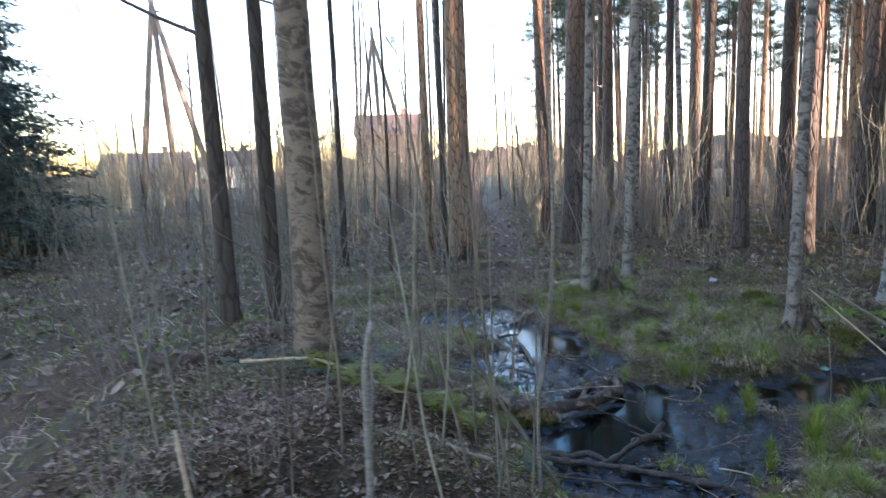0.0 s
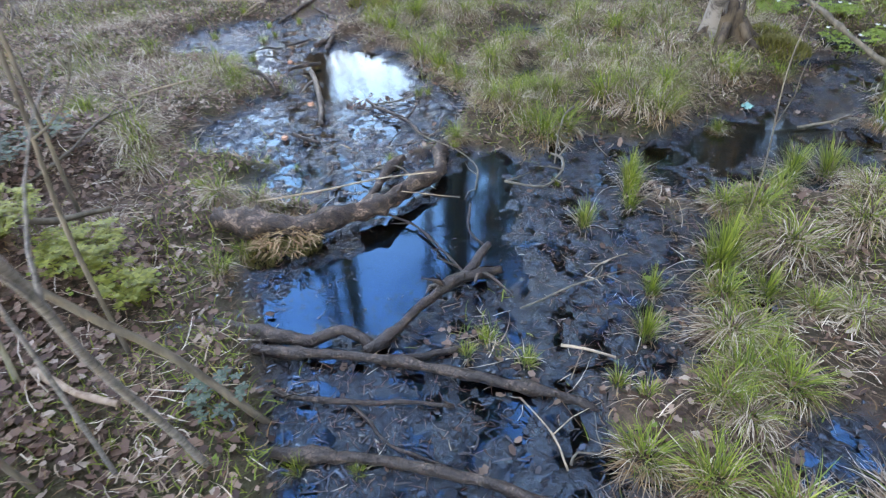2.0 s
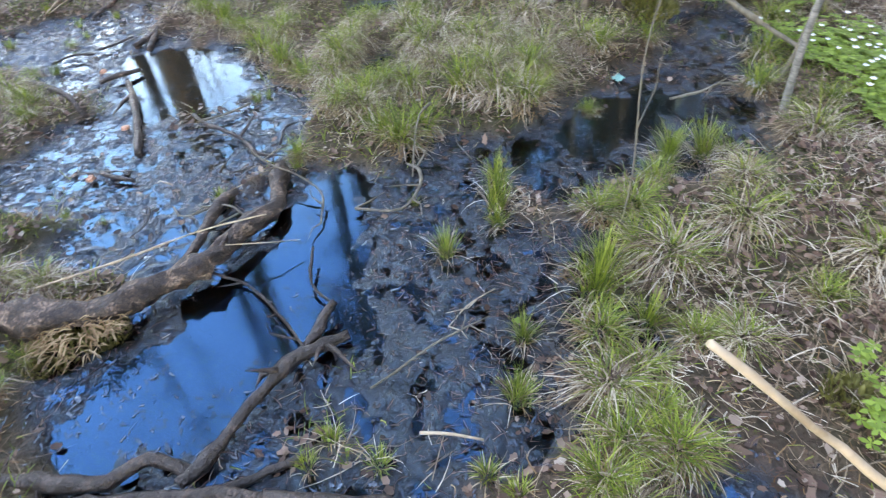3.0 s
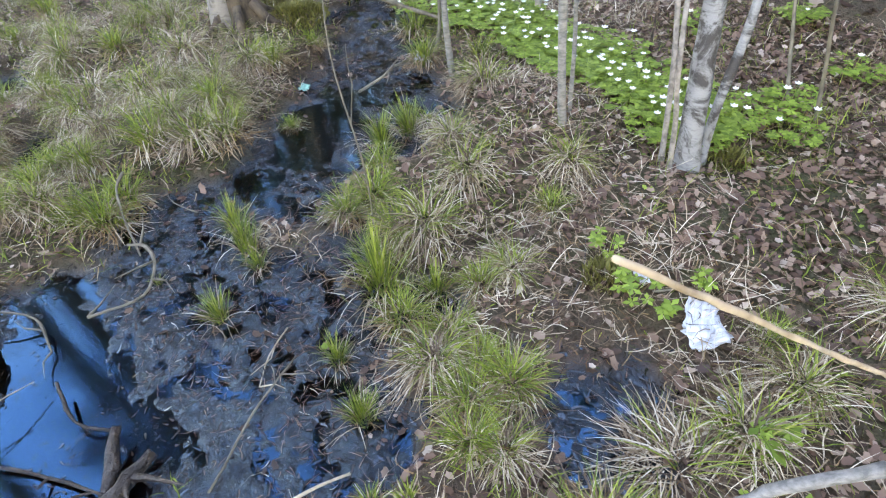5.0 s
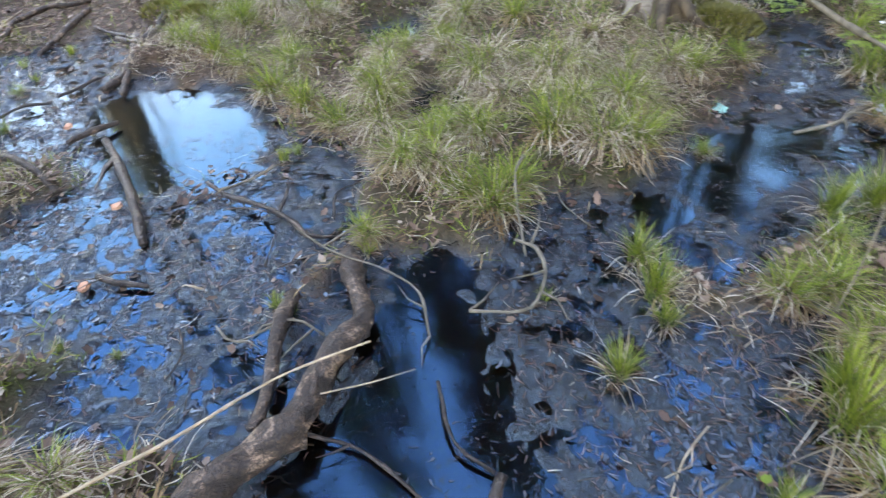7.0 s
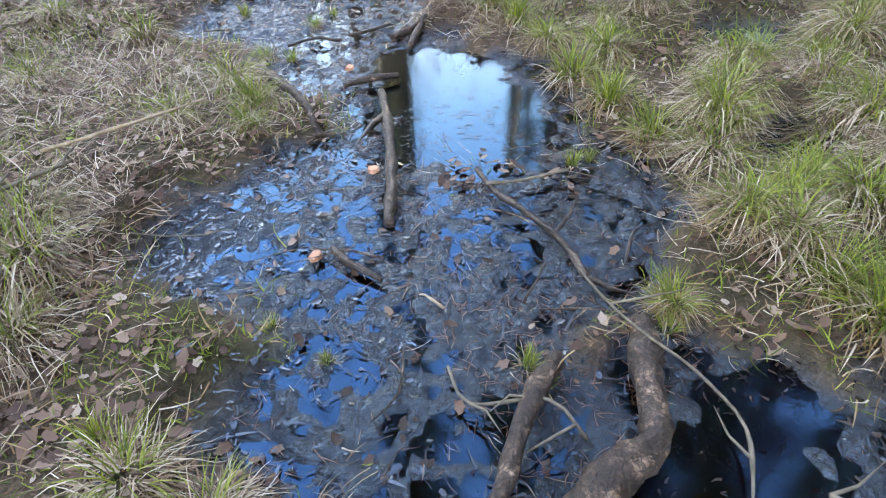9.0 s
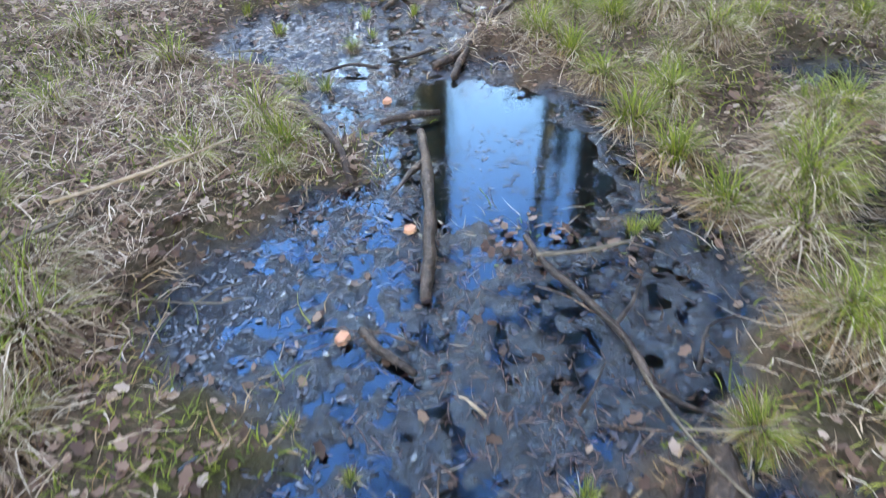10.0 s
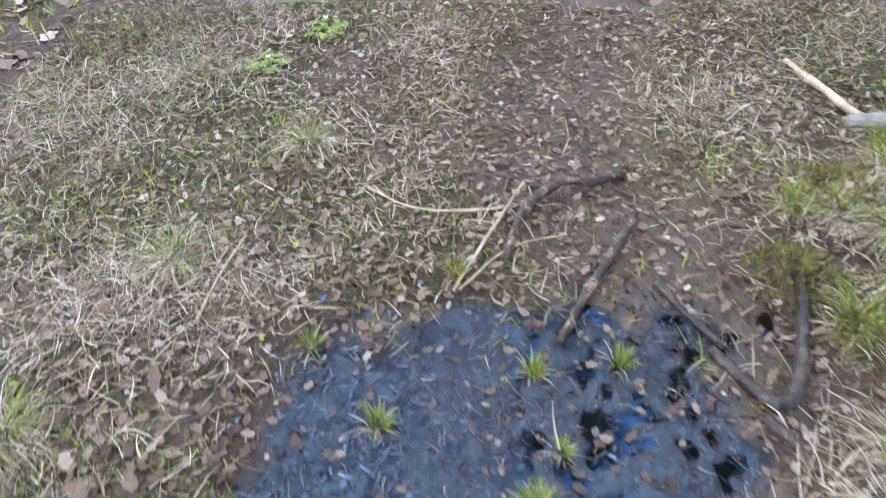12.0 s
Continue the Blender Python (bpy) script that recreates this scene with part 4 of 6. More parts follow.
stick("branch", [(1.90, 8.98, .02), (1.80, 9.25, .03), (1.72, 9.5, .02)], 0.02, 0.014, "palewood", "pale stick beyond the stump", 6, 0.1, on_ground=True)
stick("branch", [(2.36, 2.38, .12), (2.46, 2.28, .18), (2.62, 2.1, .2)], 0.014, 0.018, "sapgrey", "grey lichen-dotted stick end", 8, 0.1)
stick("branch", [(4.6, 4.6, .03), (4.3, 5.1, .25), (4.12, 5.55, .46), (4.02, 5.9, .58)], 0.012, 0.018, "sapling", "long dry branch leaning across the channel", 6, 0.1)
stick("branch", [(4.12, 4.70, .03), (3.85, 4.66, .09), (3.72, 4.62, .10), (3.6, 4.72, .03)], 0.007, 0.008, "sapling", "grey arched twig over the channel", 6, 0.1, 3)
stick("branch", [(3.0, 1.95, .02), (2.55, 2.19, .56), (2.15, 2.41, .98), (1.815, 2.591, 1.331)], 0.0055, 0.003, "palewood", "long pale bare stick leaning up out of the grass", 8, 0.05)
stick("branch", [(0.05, 3.35, .02), (0.2, 3.25, .04), (0.33, 3.2, .06)], 0.014, 0.010, "splitwood", "short split piece of yellow wood on leaves", 6, 0.15, on_ground=True)
stick("branch", [(-0.9, 3.9, .03), (-0.6, 4.1, .12), (-0.25, 4.15, .08), (0.0, 4.3, .12)], 0.016, 0.012, "sapling", "dead branch lying among ferns on the bank", 7, 0.12, 4, on_ground=True)
stick("branch", [(-1.6, 4.3, .1), (-1.0, 4.25, .12), (-0.5, 4.05, .08), (-0.3, 3.9, .02)], 0.014, 0.009, "palewood", "pale branch leaning down the bank", 7, 0.12, 3, on_ground=True)
stick("branch", [(-0.9, 2.5, .03), (-0.75, 2.2, .03), (-0.5, 1.9, .02)], 0.012, 0.009, "sapgrey", "grey stick on the leaf litter", 7, 0.12, 2, on_ground=True)

r = random.Random(77)
for k in range(70):                          # small sticks strewn over mud and litter
    x, y = r.uniform(-0.6, 3.2), r.uniform(2.4, 9.3)
    a, ln = r.uniform(0, 6.28), r.uniform(0.08, 0.3)
    if deep_at(x, y) < 0.1:
        continue
    dx, dy, b = math.cos(a) * ln, math.sin(a) * ln, r.uniform(-.03, .03)
    stick("twig", [(x, y, .012), (x + dx * .5 + b, y + dy * .5 - b, .02), (x + dx, y + dy, .012)], r.uniform(.002, .005), .002,
          r.choice(["wetwood", "sapling", "deadwood", "palewood"]), "small fallen twig on wet ground", 5, 0.1, r.choice([0, 0, 2]), "fallen twigs", "twig", True)

# ---- the rotten stump by the white birch ----
def stump_at(x, y, size, label):
    top = thing("stump", x, y, None, label, "stump")
    rr = random.Random(int(x * 100))
    bm = bmesh.new()
    ring, rings = 22, 9
    vs = []
    for k in range(rings):
        row = []
        for s in range(ring):
            a = 2 * math.pi * s / ring
            lobe = 1 + 0.28 * math.sin(a * 5 + 1) * (1 - k / rings)
            rad = size * (0.55 + 0.55 * (1 - k / (rings - 1)) ** 2) * lobe * rr.uniform(0.93, 1.07)
            z = size * 1.7 * k / (rings - 1)
            if k == rings - 1:
                z += rr.uniform(-0.3, 0.35) * size
            row.append(bm.verts.new((rad * math.cos(a), rad * math.sin(a), z - 0.04)))
        vs.append(row)
    hollow = [bm.verts.new((v.co.x * 0.72, v.co.y * 0.72, v.co.z - rr.uniform(0, .1) * size)) for v in vs[-1]]
    deep = [bm.verts.new((v.co.x * 0.5, v.co.y * 0.5, size * 0.8)) for v in vs[-1]]
    vs += [hollow, deep]
    for k in range(len(vs) - 1):
        for s in range(ring):
            bm.faces.new((vs[k][s], vs[k][(s + 1) % ring], vs[k + 1][(s + 1) % ring], vs[k + 1][s]))
    bm.faces.new(deep)
    me = bpy.data.meshes.new("stump_wood")
    bm.to_mesh(me)
    bm.free()
    me.materials.append(M["stump"])
    me.shade_smooth()
    part("stump_wood", me, top)
    for k in range(6):
        a = 1.05 * k + rr.uniform(-.3, .3)
        c, s = math.cos(a), math.sin(a)
        tb = Tubes().add([(c * size * .6, s * size * .6, size * .9), (c * size * 1.1, s * size * 1.1, size * .3), (c * size * 1.9, s * size * 1.9, -.03)], [size * .22, size * .2, size * .1], 7, .15, k)
        part("root", tb.mesh("root", M["stump"]), top)
    return top


stump_at(2.28, 8.10, 0.22, "rotten black-brown stump with splayed roots and yellow moss")
stick("log", [(1.50, 8.36, .10), (1.72, 8.42, .14), (1.98, 8.50, .22)], 0.035, 0.062, "splitwood", "split weathered slab of wood leaning on the stump", 8, 0.2)
stick("log", [(1.70, 8.78, .16), (1.9, 8.72, .20), (2.1, 8.55, .24)], 0.03, 0.035, "sapgrey", "grey birch limb reaching from the stump", 8, 0.1)
stump_at(3.68, 5.74, 0.15, "torn dark root base of the slim birch")
stick("root", [(3.62, 5.78, .34), (3.74, 5.66, .24), (3.84, 5.55, .12), (3.92, 5.45, .02)], 0.04, 0.02, "sapgrey", "grey root flaring down from the birch", 8, 0.15)
stick("root", [(3.52, 5.74, .25), (3.48, 5.60, .12), (3.42, 5.46, .02)], 0.03, 0.02, "stump", "dark root stub of the birch", 8, 0.15)
stump_at(3.14, 9.6, 0.08, "small dark root swelling beside the birch")
stump_at(4.6, 9.8, 0.12, "black broken stump in the undergrowth")
stump_at(0.35, 12.2, 0.22, "heap of torn wood at the big pine's foot")


# ---- saplings ----
def sapling(x, y, pts, r0, r1, mat, label, twigs=5, seed=1, z=None):
    top = thing("sapling", x, y, z, label, "sapling")
    line = spline(pts, 0.08)
    n = len(line)
    part("stem", Tubes().add(line, [r0 + (r1 - r0) * k / n for k in range(n)], 8, 0.08, seed).mesh("stem", M[mat]), top)
    tb, rr = Tubes(), random.Random(seed)
    for q in range(twigs):
        p = line[rr.randint(n // 3, n - 1)]
        d = Vector((rr.uniform(-1, 1), rr.uniform(-1, 1), rr.uniform(.3, 1.2))).normalized()
        ln = rr.uniform(.2, .6)
        w = [p]
        for k in range(4):
            d = (d + Vector((rr.uniform(-.25, .25), rr.uniform(-.25, .25), .08))).normalized()
            w.append(w[-1] + d * ln / 4)
        tb.add(w, [r1 * .9 + .001, r1 * .7 + .001, .0025, .002, .001], 4, cap=False)
    if twigs:
        part("twigs", tb.mesh("twigs", M[mat]), top)
    return top


sapling(0.60, 3.02, [(0, 0, -.05), (-.02, -.06, .25), (-.03, -.16, .6), (0.0, -.28, 1.0), (.0, -.5, 1.6), (-.05, -.6, 2.6)], .011, .005, "sapgrey", "thin grey sapling leaning over the mud", 4, 1)
sapling(0.76, 3.20, [(0, 0, -.05), (-.10, .0, .14), (-.24, .02, .36), (-.40, -.02, .62), (-.6, -.1, 1.1), (-.75, -.2, 2.2)], .013, .005, "sapling", "bent brown sapling rooted at the pool's edge", 5, 2)
sapling(0.42, 2.75, [(0, 0, -.05), (-.05, -.05, .35), (-.12, -.12, .8), (-.16, -.2, 1.3), (-.25, -.3, 2.4)], .010, .005, "sapling", "olive-brown sapling stem on the bank", 4, 3)
sapling(0.20, 2.95, [(0, 0, -.05), (-.06, .0, .3), (-.16, .04, .8), (-.2, .1, 1.4), (-.35, .2, 2.5)], .009, .004, "sapling", "brown sapling stem on the bank", 5, 4)
sapling(-0.16, 1.78, [(0, 0, -.05), (-.01, -.02, .4), (.0, -.03, .9), (.03, -.03, 1.05)], .015, .013, "sapgrey", "pale dead sapling snapped at chest height", 0, 5)
sapling(-0.55, 3.05, [(0, 0, -.05), (.0, .05, .4), (-.05, .1, 1.0), (-.1, .1, 2.3)], .010, .005, "sapling", "thin olive sapling on the bank", 5, 6)
sapling(0.25, 3.5, [(0, 0, -.05), (-.02, .05, .5), (.02, .1, 1.1), (0, .2, 2.2)], .009, .004, "sapling", "thin sapling among fallen leaves", 5, 7)
sapling(-0.95, 2.1, [(0, 0, -.05), (-.04, .0, .25), (-.09, .04, .48)], .014, .009, "palewood", "short broken pale stem", 0, 8)
sapling(-0.2, 4.4, [(0, 0, -.05), (.03, .0, .5), (.02, .1, 1.2), (.1, .2, 2.5)], .011, .005, "sapling", "thin brown sapling on the bank's brow", 6, 9)
sapling(-1.5, 3.5, [(0, 0, -.05), (.0, .0, .5), (.05, .0, 1.2), (.05, .0, 2.8)], .012, .005, "sapling", "thin sapling on the leafy bank", 6, 12)
sapling(3.64, 3.48, [(0, 0, -.05), (-.02, .02, .3), (.0, .05, .8), (.04, .05, 1.6), (0, .1, 3)], .020, .010, "sapgrey", "slim grey sapling among anemones", 5, 20)
sapling(3.74, 3.50, [(0, 0, -.05), (.03, .02, .35), (.03, .05, .9), (.08, .05, 1.8)], .011, .005, "sapgrey", "thin grey sapling shoot", 3, 21)
sapling(3.98, 4.34, [(0, 0, -.05), (-.01, .02, .4), (.03, .05, 1.0), (.04, .1, 2.6)], .018, .008, "sapgrey", "slim grey sapling by the channel", 4, 22)
sapling(4.74, 4.22, [(0, 0, -.05), (.02, .02, .5), (.05, .05, 1.4), (0, .1, 3)], .022, .010, "sapgrey", "grey sapling beyond the anemones", 4, 23)
sapling(4.36, 2.56, [(0, 0, -.05), (-.02, .05, .25), (-.06, .12, .7), (.02, .15, 1.6)], .009, .004, "sapling", "thin brown sapling in leaf litter", 5, 24)
sapling(4.5, 2.7, [(0, 0, -.05), (.12, .1, .25), (.3, .22, .7), (.5, .3, 1.6)], .010, .004, "sapling", "thin leaning sapling in leaf litter", 5, 25)
sapling(4.56, 3.44, [(0, 0, -.05), (.0, .0, .2), (.01, .0, .42)], .008, .004, "deadwood", "short dead stem in leaf litter", 0, 26)
sapling(4.15, 4.6, [(0, 0, -.05), (.08, .0, .15), (.12, .02, .3), (.2, .02, .5)], .012, .008, "sapling", "bent dead stem by the channel", 2, 27)
sapling(2.78, 3.9, [(0, 0, -.05), (.03, .02, .3), (.05, .1, .75), (.25, .25, 1.1)], .004, .002, "sapling", "thin dry reed standing in sedge", 1, 28)
for k, (x, y, h) in enumerate(((.30, 2.6, 1.9), (.36, 3.0, 2.3), (.10, 2.3, 1.5), (-.10, 2.9, 2.4), (-.35, 2.6, 1.8), (-.25, 3.4, 2.2), (-.62, 2.25, 1.3), (-1.2, 2.6, 2.1), (-1.6, 3.0, 2.6), (.46, 2.4, 1.6), (-.75, 3.5, 2.5), (.02, 3.3, 1.7))):
    q = .11 * math.sin(5.1 * k + 1)
    sapling(x, y, [(0, 0, -.05), (q, .02, h * .3), (q * 1.4, -.03, h * .6), (q * 2.2, .04, h)], .0055 + .0015 * (k % 3), .0025, ("sapling", "sapgrey", "haze")[k % 3],
            ("thin olive-brown sapling on the leafy bank", "thin pale grey sapling on the leafy bank", "thin greenish-brown sapling on the leafy bank")[k % 3], 6, 40 + k)
many = thing("birch_tree", 3.70, 2.93, None, "many-stemmed young birch with flaking silver-grey bark in leaf litter", "tree")
for k, (nm, mat, pts, a, b) in enumerate((
        ("trunk", "greybirch", [(0, 0, -.08), (.02, .02, .15), (.10, .06, .4), (.20, .10, .7), (.30, .12, 1.1), (.36, .15, 2.0), (.3, .1, 5)], .046, .022),
        ("stem", "greybirch", [(.08, -.03, -.05), (.14, -.02, .14), (.20, -.02, .28), (.36, -.02, .5), (.5, .0, .85), (.62, .02, 1.4), (.7, .05, 4)], .02, .010),
        ("stem", "twig", [(-.06, .05, -.05), (-.08, .07, .25), (-.10, .1, .5), (.02, .16, .9), (.1, .2, 2.0)], .011, .006),
        ("stem", "twig", [(-.02, .1, -.05), (.0, .14, .4), (.08, .22, .9), (.1, .3, 2.4)], .012, .006))):
    line = spline(pts, .06)
    part(nm, Tubes().add(line, [flare(p.z, a + (b - a) * q / len(line), .35) for q, p in enumerate(line)], 12, .07, k).mesh(nm, M[mat]), many)


# ---- grasses ----
def blade_array(n, spread, hmin, hmax, width, droop, seed, segs=4, lie=0.0):
    """n curved grass blades rising from a round patch: vertices and quads."""
    g = np.random.default_rng(seed)
    a = g.uniform(0, 2 * np.pi, n)
    rad = spread * np.sqrt(g.uniform(0, 1, n))
    ox, oy = rad * np.cos(a), rad * np.sin(a)
    out = a + g.normal(0, 0.85, n)
    hgt = g.uniform(hmin, hmax, n)
    bend = droop * g.uniform(0.4, 1.3, n)
    tilt = g.uniform(0.05, 0.5, n) + lie
    t = np.linspace(0, 1, segs + 1)[None, :]
    ang = np.minimum(tilt[:, None] + bend[:, None] * t * 1.6, 2.3)
    ds = hgt[:, None] / segs
    hx = np.cumsum(np.sin(ang) * ds, 1) - np.sin(ang[:, :1]) * ds
    hz = np.cumsum(np.cos(ang) * ds, 1) - np.cos(ang[:, :1]) * ds
    px = ox[:, None] + hx * np.cos(out)[:, None]
    py = oy[:, None] + hx * np.sin(out)[:, None]
    mound = .30 * hmax * np.clip(1 - (rad / spread) ** 2, 0, 1)
    pz = np.maximum(hz + mound[:, None], .006) - .01 * (t == 0)
    w = width * (1 - t ** 2 * 0.9) * g.uniform(0.6, 1.3, n)[:, None] * 0.5
    sx, sy = -np.sin(out)[:, None] * w, np.cos(out)[:, None] * w
    left = np.stack([px - sx, py - sy, pz], -1)
    right = np.stack([px + sx, py + sy, pz], -1)
    v = np.stack([left, right], 2).reshape(-1, 3)
    base = (np.arange(n) * (segs + 1) * 2)[:, None, None]
    k = (np.arange(segs) * 2)[None, :, None]
    f = (base + k + np.array([0, 1, 3, 2])[None, None, :]).reshape(-1, 4)
    return v, f


def tuft_kind(name, green, dry, orange, size, tall, droop, seed, label):
    top = thing("grass_tuft", 0, 0, 0, label, "grass", "sedge tufts")
    if green:
        v, f = blade_array(green, size * .55, tall * .55, tall, .0030 + .007 * tall, droop, seed)
        part("green_foliage", fast_mesh("green_foliage", v, f, M["grass"]), top)
    if dry:
        v, f = blade_array(dry, size * .75, tall * .5, tall * 1.1, .0050, droop * 1.9 + .3, seed + 1, lie=.35)
        part("dry_foliage", fast_mesh("dry_foliage", v, f, M["straw"]), top)
    if orange:
        v, f = blade_array(orange, size * .9, tall * .3, tall * .7, .005, 1.6, seed + 2, lie=.7)
        part("old_foliage", fast_mesh("old_foliage", v, f, M["orange"]), top)
    return top


TK = {
    "g": tuft_kind("g", 140, 90, 120, .13, .26, .75, 100, "fresh green sedge tuft with orange-brown base at the mud's edge"),
    "G": tuft_kind("G", 150, 260, 220, .20, .32, 1.05, 101, "big green sedge tussock with straw-coloured skirt"),
    "d": tuft_kind("d", 60, 240, 40, .15, .30, .9, 102, "bleached dry grass tussock with few green blades"),
    "D": tuft_kind("D", 50, 430, 70, .24, .36, 1.0, 103, "large pale dead-grass tussock"),
    "s": tuft_kind("s", 60, 14, 10, .05, .11, .35, 104, "small bright green grass sprout in mud"),
    "u": tuft_kind("u", 130, 40, 20, .09, .30, .25, 105, "upright bright green sedge clump in shallow water"),
}
TUFTS = [
    ("G", 1.93, 5.27, .9), ("g", 2.16, 4.92, 1.1), ("g", 2.30, 5.0, .9), ("D", 2.74, 5.95, 1.0), ("g", 2.60, 5.15, 1.1), ("d", 2.72, 4.95, 1.0), ("g", 2.84, 4.9, 1.1),
    ("g", 1.62, 6.38, 1.0), ("G", 1.80, 6.55, .95), ("g", 1.72, 6.10, .9), ("G", 1.55, 6.72, .9), ("g", 1.42, 6.95, .9), ("g", 1.30, 7.15, .9), ("d", 1.28, 7.28, .8),
    ("g", 2.05, 5.78, .9), ("g", 1.83, 5.82, .9), ("G", 2.25, 5.5, .9), ("d", 2.45, 5.75, 1.0), ("g", 2.35, 5.35, .9), ("D", 2.95, 5.55, .8), ("D", 3.25, 5.75, .9), ("D", 3.15, 5.35, .7),
    ("d", 3.40, 5.35, .9), ("d", 3.05, 5.15, .8), ("g", 3.0, 5.05, .7), ("D", 1.93, 7.32, 1.0), ("D", 2.30, 7.50, 1.0), ("D", 2.15, 7.65, .8), ("G", 2.08, 6.95, .9), ("G", 2.4, 6.35, 1.0),
    ("G", 2.75, 6.45, 1.0), ("g", 3.1, 6.3, 1.0), ("D", 2.55, 6.1, .8), ("G", 3.0, 6.8, .9), ("G", 3.4, 6.5, .9), ("G", 2.9, 7.3, .9), ("d", 3.5, 7.1, .9), ("d", 3.7, 6.4, 1.0), ("g", 3.3, 7.6, 1.0),
    ("g", 2.09, 5.04, .8), ("s", 1.51, 5.72, 1.4), ("s", 1.58, 5.75, 1.1), ("g", 1.66, 5.0, .55), ("s", 1.25, 4.83, 1.2), ("s", 1.28, 4.76, 1.0), ("s", 1.63, 4.93, 1.3),
    ("s", .57, 4.98, 1.0), ("s", .74, 4.86, .8), ("s", .3, 4.6, 1.4), ("g", .27, 6.15, .8), ("g", .28, 5.98, .6), ("d", .12, 6.35, .9), ("d", -.02, 6.0, .8), ("d", -.15, 5.16, 1.1), ("D", -.25, 5.35, .8), ("d", -.05, 4.9, .8),
    ("g", .16, 6.72, .5), ("g", .35, 7.15, .4), ("s", .3, 6.7, 1.6), ("s", .42, 7.3, 1.2), ("s", .62, 7.6, 1.5), ("s", .1, 7.9, 1.5), ("s", .35, 7.55, 1.5), ("s", -.1, 7.35, 1.6), ("s", -.35, 7.6, 1.5),
    ("u", 2.47, 4.43, .7), ("u", 2.40, 4.25, .75), ("u", 2.36, 4.15, .5), ("u", 2.10, 4.06, .6), ("u", 2.52, 3.64, 1.05), ("u", 2.60, 3.72, .8), ("d", 2.86, 3.68, 1.0), ("g", 2.80, 3.78, .8), ("g", 2.93, 4.02, .9),
    ("g", 2.78, 4.05, .8), ("g", 3.10, 4.12, .7), ("u", 3.27, 4.28, .8), ("u", 3.42, 4.22, .8), ("d", 3.86, 4.05, 1.0), ("g", 3.88, 4.15, .6), ("g", 3.18, 4.82, .45), ("g", 4.05, 4.6, .9), ("g", 4.4, 4.95, 1.0), ("g", 4.75, 5.3, 1.0),
    ("u", 2.20, 3.56, .5), ("u", 2.08, 3.34, .55), ("d", 2.36, 3.26, .85), ("g", 2.44, 3.14, .6), ("g", 2.30, 3.08, .8), ("g", 2.18, 3.0, .7), ("d", 2.84, 3.26, .7), ("g", 2.72, 3.32, .6), ("g", 2.45, 3.48, .8), ("u", 2.62, 3.46, .7), ("g", 2.42, 3.02, .8),
    ("g", 2.5, 3.3, .7), ("D", 2.45, 2.50, .85), ("d", 2.62, 2.38, .9), ("d", 2.85, 2.3, .8), ("g", 3.0, 2.42, .6), ("d", 3.3, 2.1, .9), ("g", 2.0, 2.72, .8), ("g", 2.15, 2.6, .9), ("d", 2.2, 2.9, .6), ("s", 1.9, 3.15, 1.5), ("g", 1.85, 2.85, .7),
    ("s", 1.5, 3.42, 1.4), ("s", 1.42, 3.36, 1.2), ("s", 1.62, 3.3, 1.5), ("s", 2.08, 4.42, 1.0), ("s", 1.95, 3.05, 1.4), ("s", .84, 3.0, 1.3), ("s", 1.02, 2.97, 1.0), ("g", .48, 3.95, .5), ("d", .6, 4.42, .6), ("d", .4, 4.5, .7), ("g", .55, 4.12, .5),
    ("d", 3.2, 3.7, .9), ("d", 3.45, 3.35, .8), ("d", 3.35, 3.9, .7), ("g", 3.2, 3.3, .6), ("d", 3.55, 4.2, .6), ("g", 4.2, 4.3, .7), ("g", 1.55, 7.9, .9), ("g", 1.35, 7.75, .8), ("d", 1.6, 8.1, .8), ("g", 1.75, 7.85, .9), ("G", 1.5, 7.45, .8), ("g", 1.35, 8.3, .7),
    ("d", 2.6, 8.3, 1.0), ("d", 2.9, 8.8, .9), ("g", 2.5, 9.0, .9), ("G", 3.4, 8.3, 1.0), ("G", 4.0, 7.2, .9), ("d", 4.3, 6.4, .9), ("g", 4.6, 6.7, .9), ("d", 4.1, 5.8, .8), ("G", 3.0, 10.4, 1.0), ("G", 3.6, 10.9, 1.0), ("g", 1.9, 10.2, 1.0), ("d", -.6, 8.6, .8), ("d", -.9, 7.9, .8), ("d", -.5, 6.9, .9), ("d", -.8, 6.4, .9), ("g", -.6, 5.7, .7), ("d", -1.1, 7.2, .9),
]
seen_kinds, r = set(), random.Random(9)
tries = 0
while tries < 62:                            # more tufts over the humps
    x, y = r.uniform(1.4, 4.6), r.uniform(4.9, 9.2)
    if not (x < 1.95 and y < 6.2) and float(blob(np.array(x), np.array(y), KNOLL)) < .1 and float(wet_at(np.array(x), np.array(y))) > .15:
        TUFTS.append((r.choice("ggGddddDD"), x, y, r.uniform(.65, 1.0)))
        tries += 1
for kind, x, y, s in TUFTS:
    z = max(-0.01, float(height(x, y)) - 0.01)
    m = pose(x, y, z, r.uniform(-6, 6), r.uniform(-6, 6), r.uniform(0, 360))
    if kind in seen_kinds:
        ob = copy_thing(TK[kind], m)
    else:
        seen_kinds.add(kind)
        ob = TK[kind]
        ob.matrix_basis = m
    s *= {"s": .5, "G": .68, "D": .8}.get(kind, .84)
    ob.scale = (s, s, s * r.uniform(.85, 1.15))


def scatter(n, box, seed, keep):
    """n places in the box for which keep(x, y, chance) holds."""
    g = np.random.default_rng(seed)
    x, y = g.uniform(box[0], box[1], n), g.uniform(box[2], box[3], n)
    k = keep(x, y, g.uniform(0, 1, n))
    return x[k], y[k]


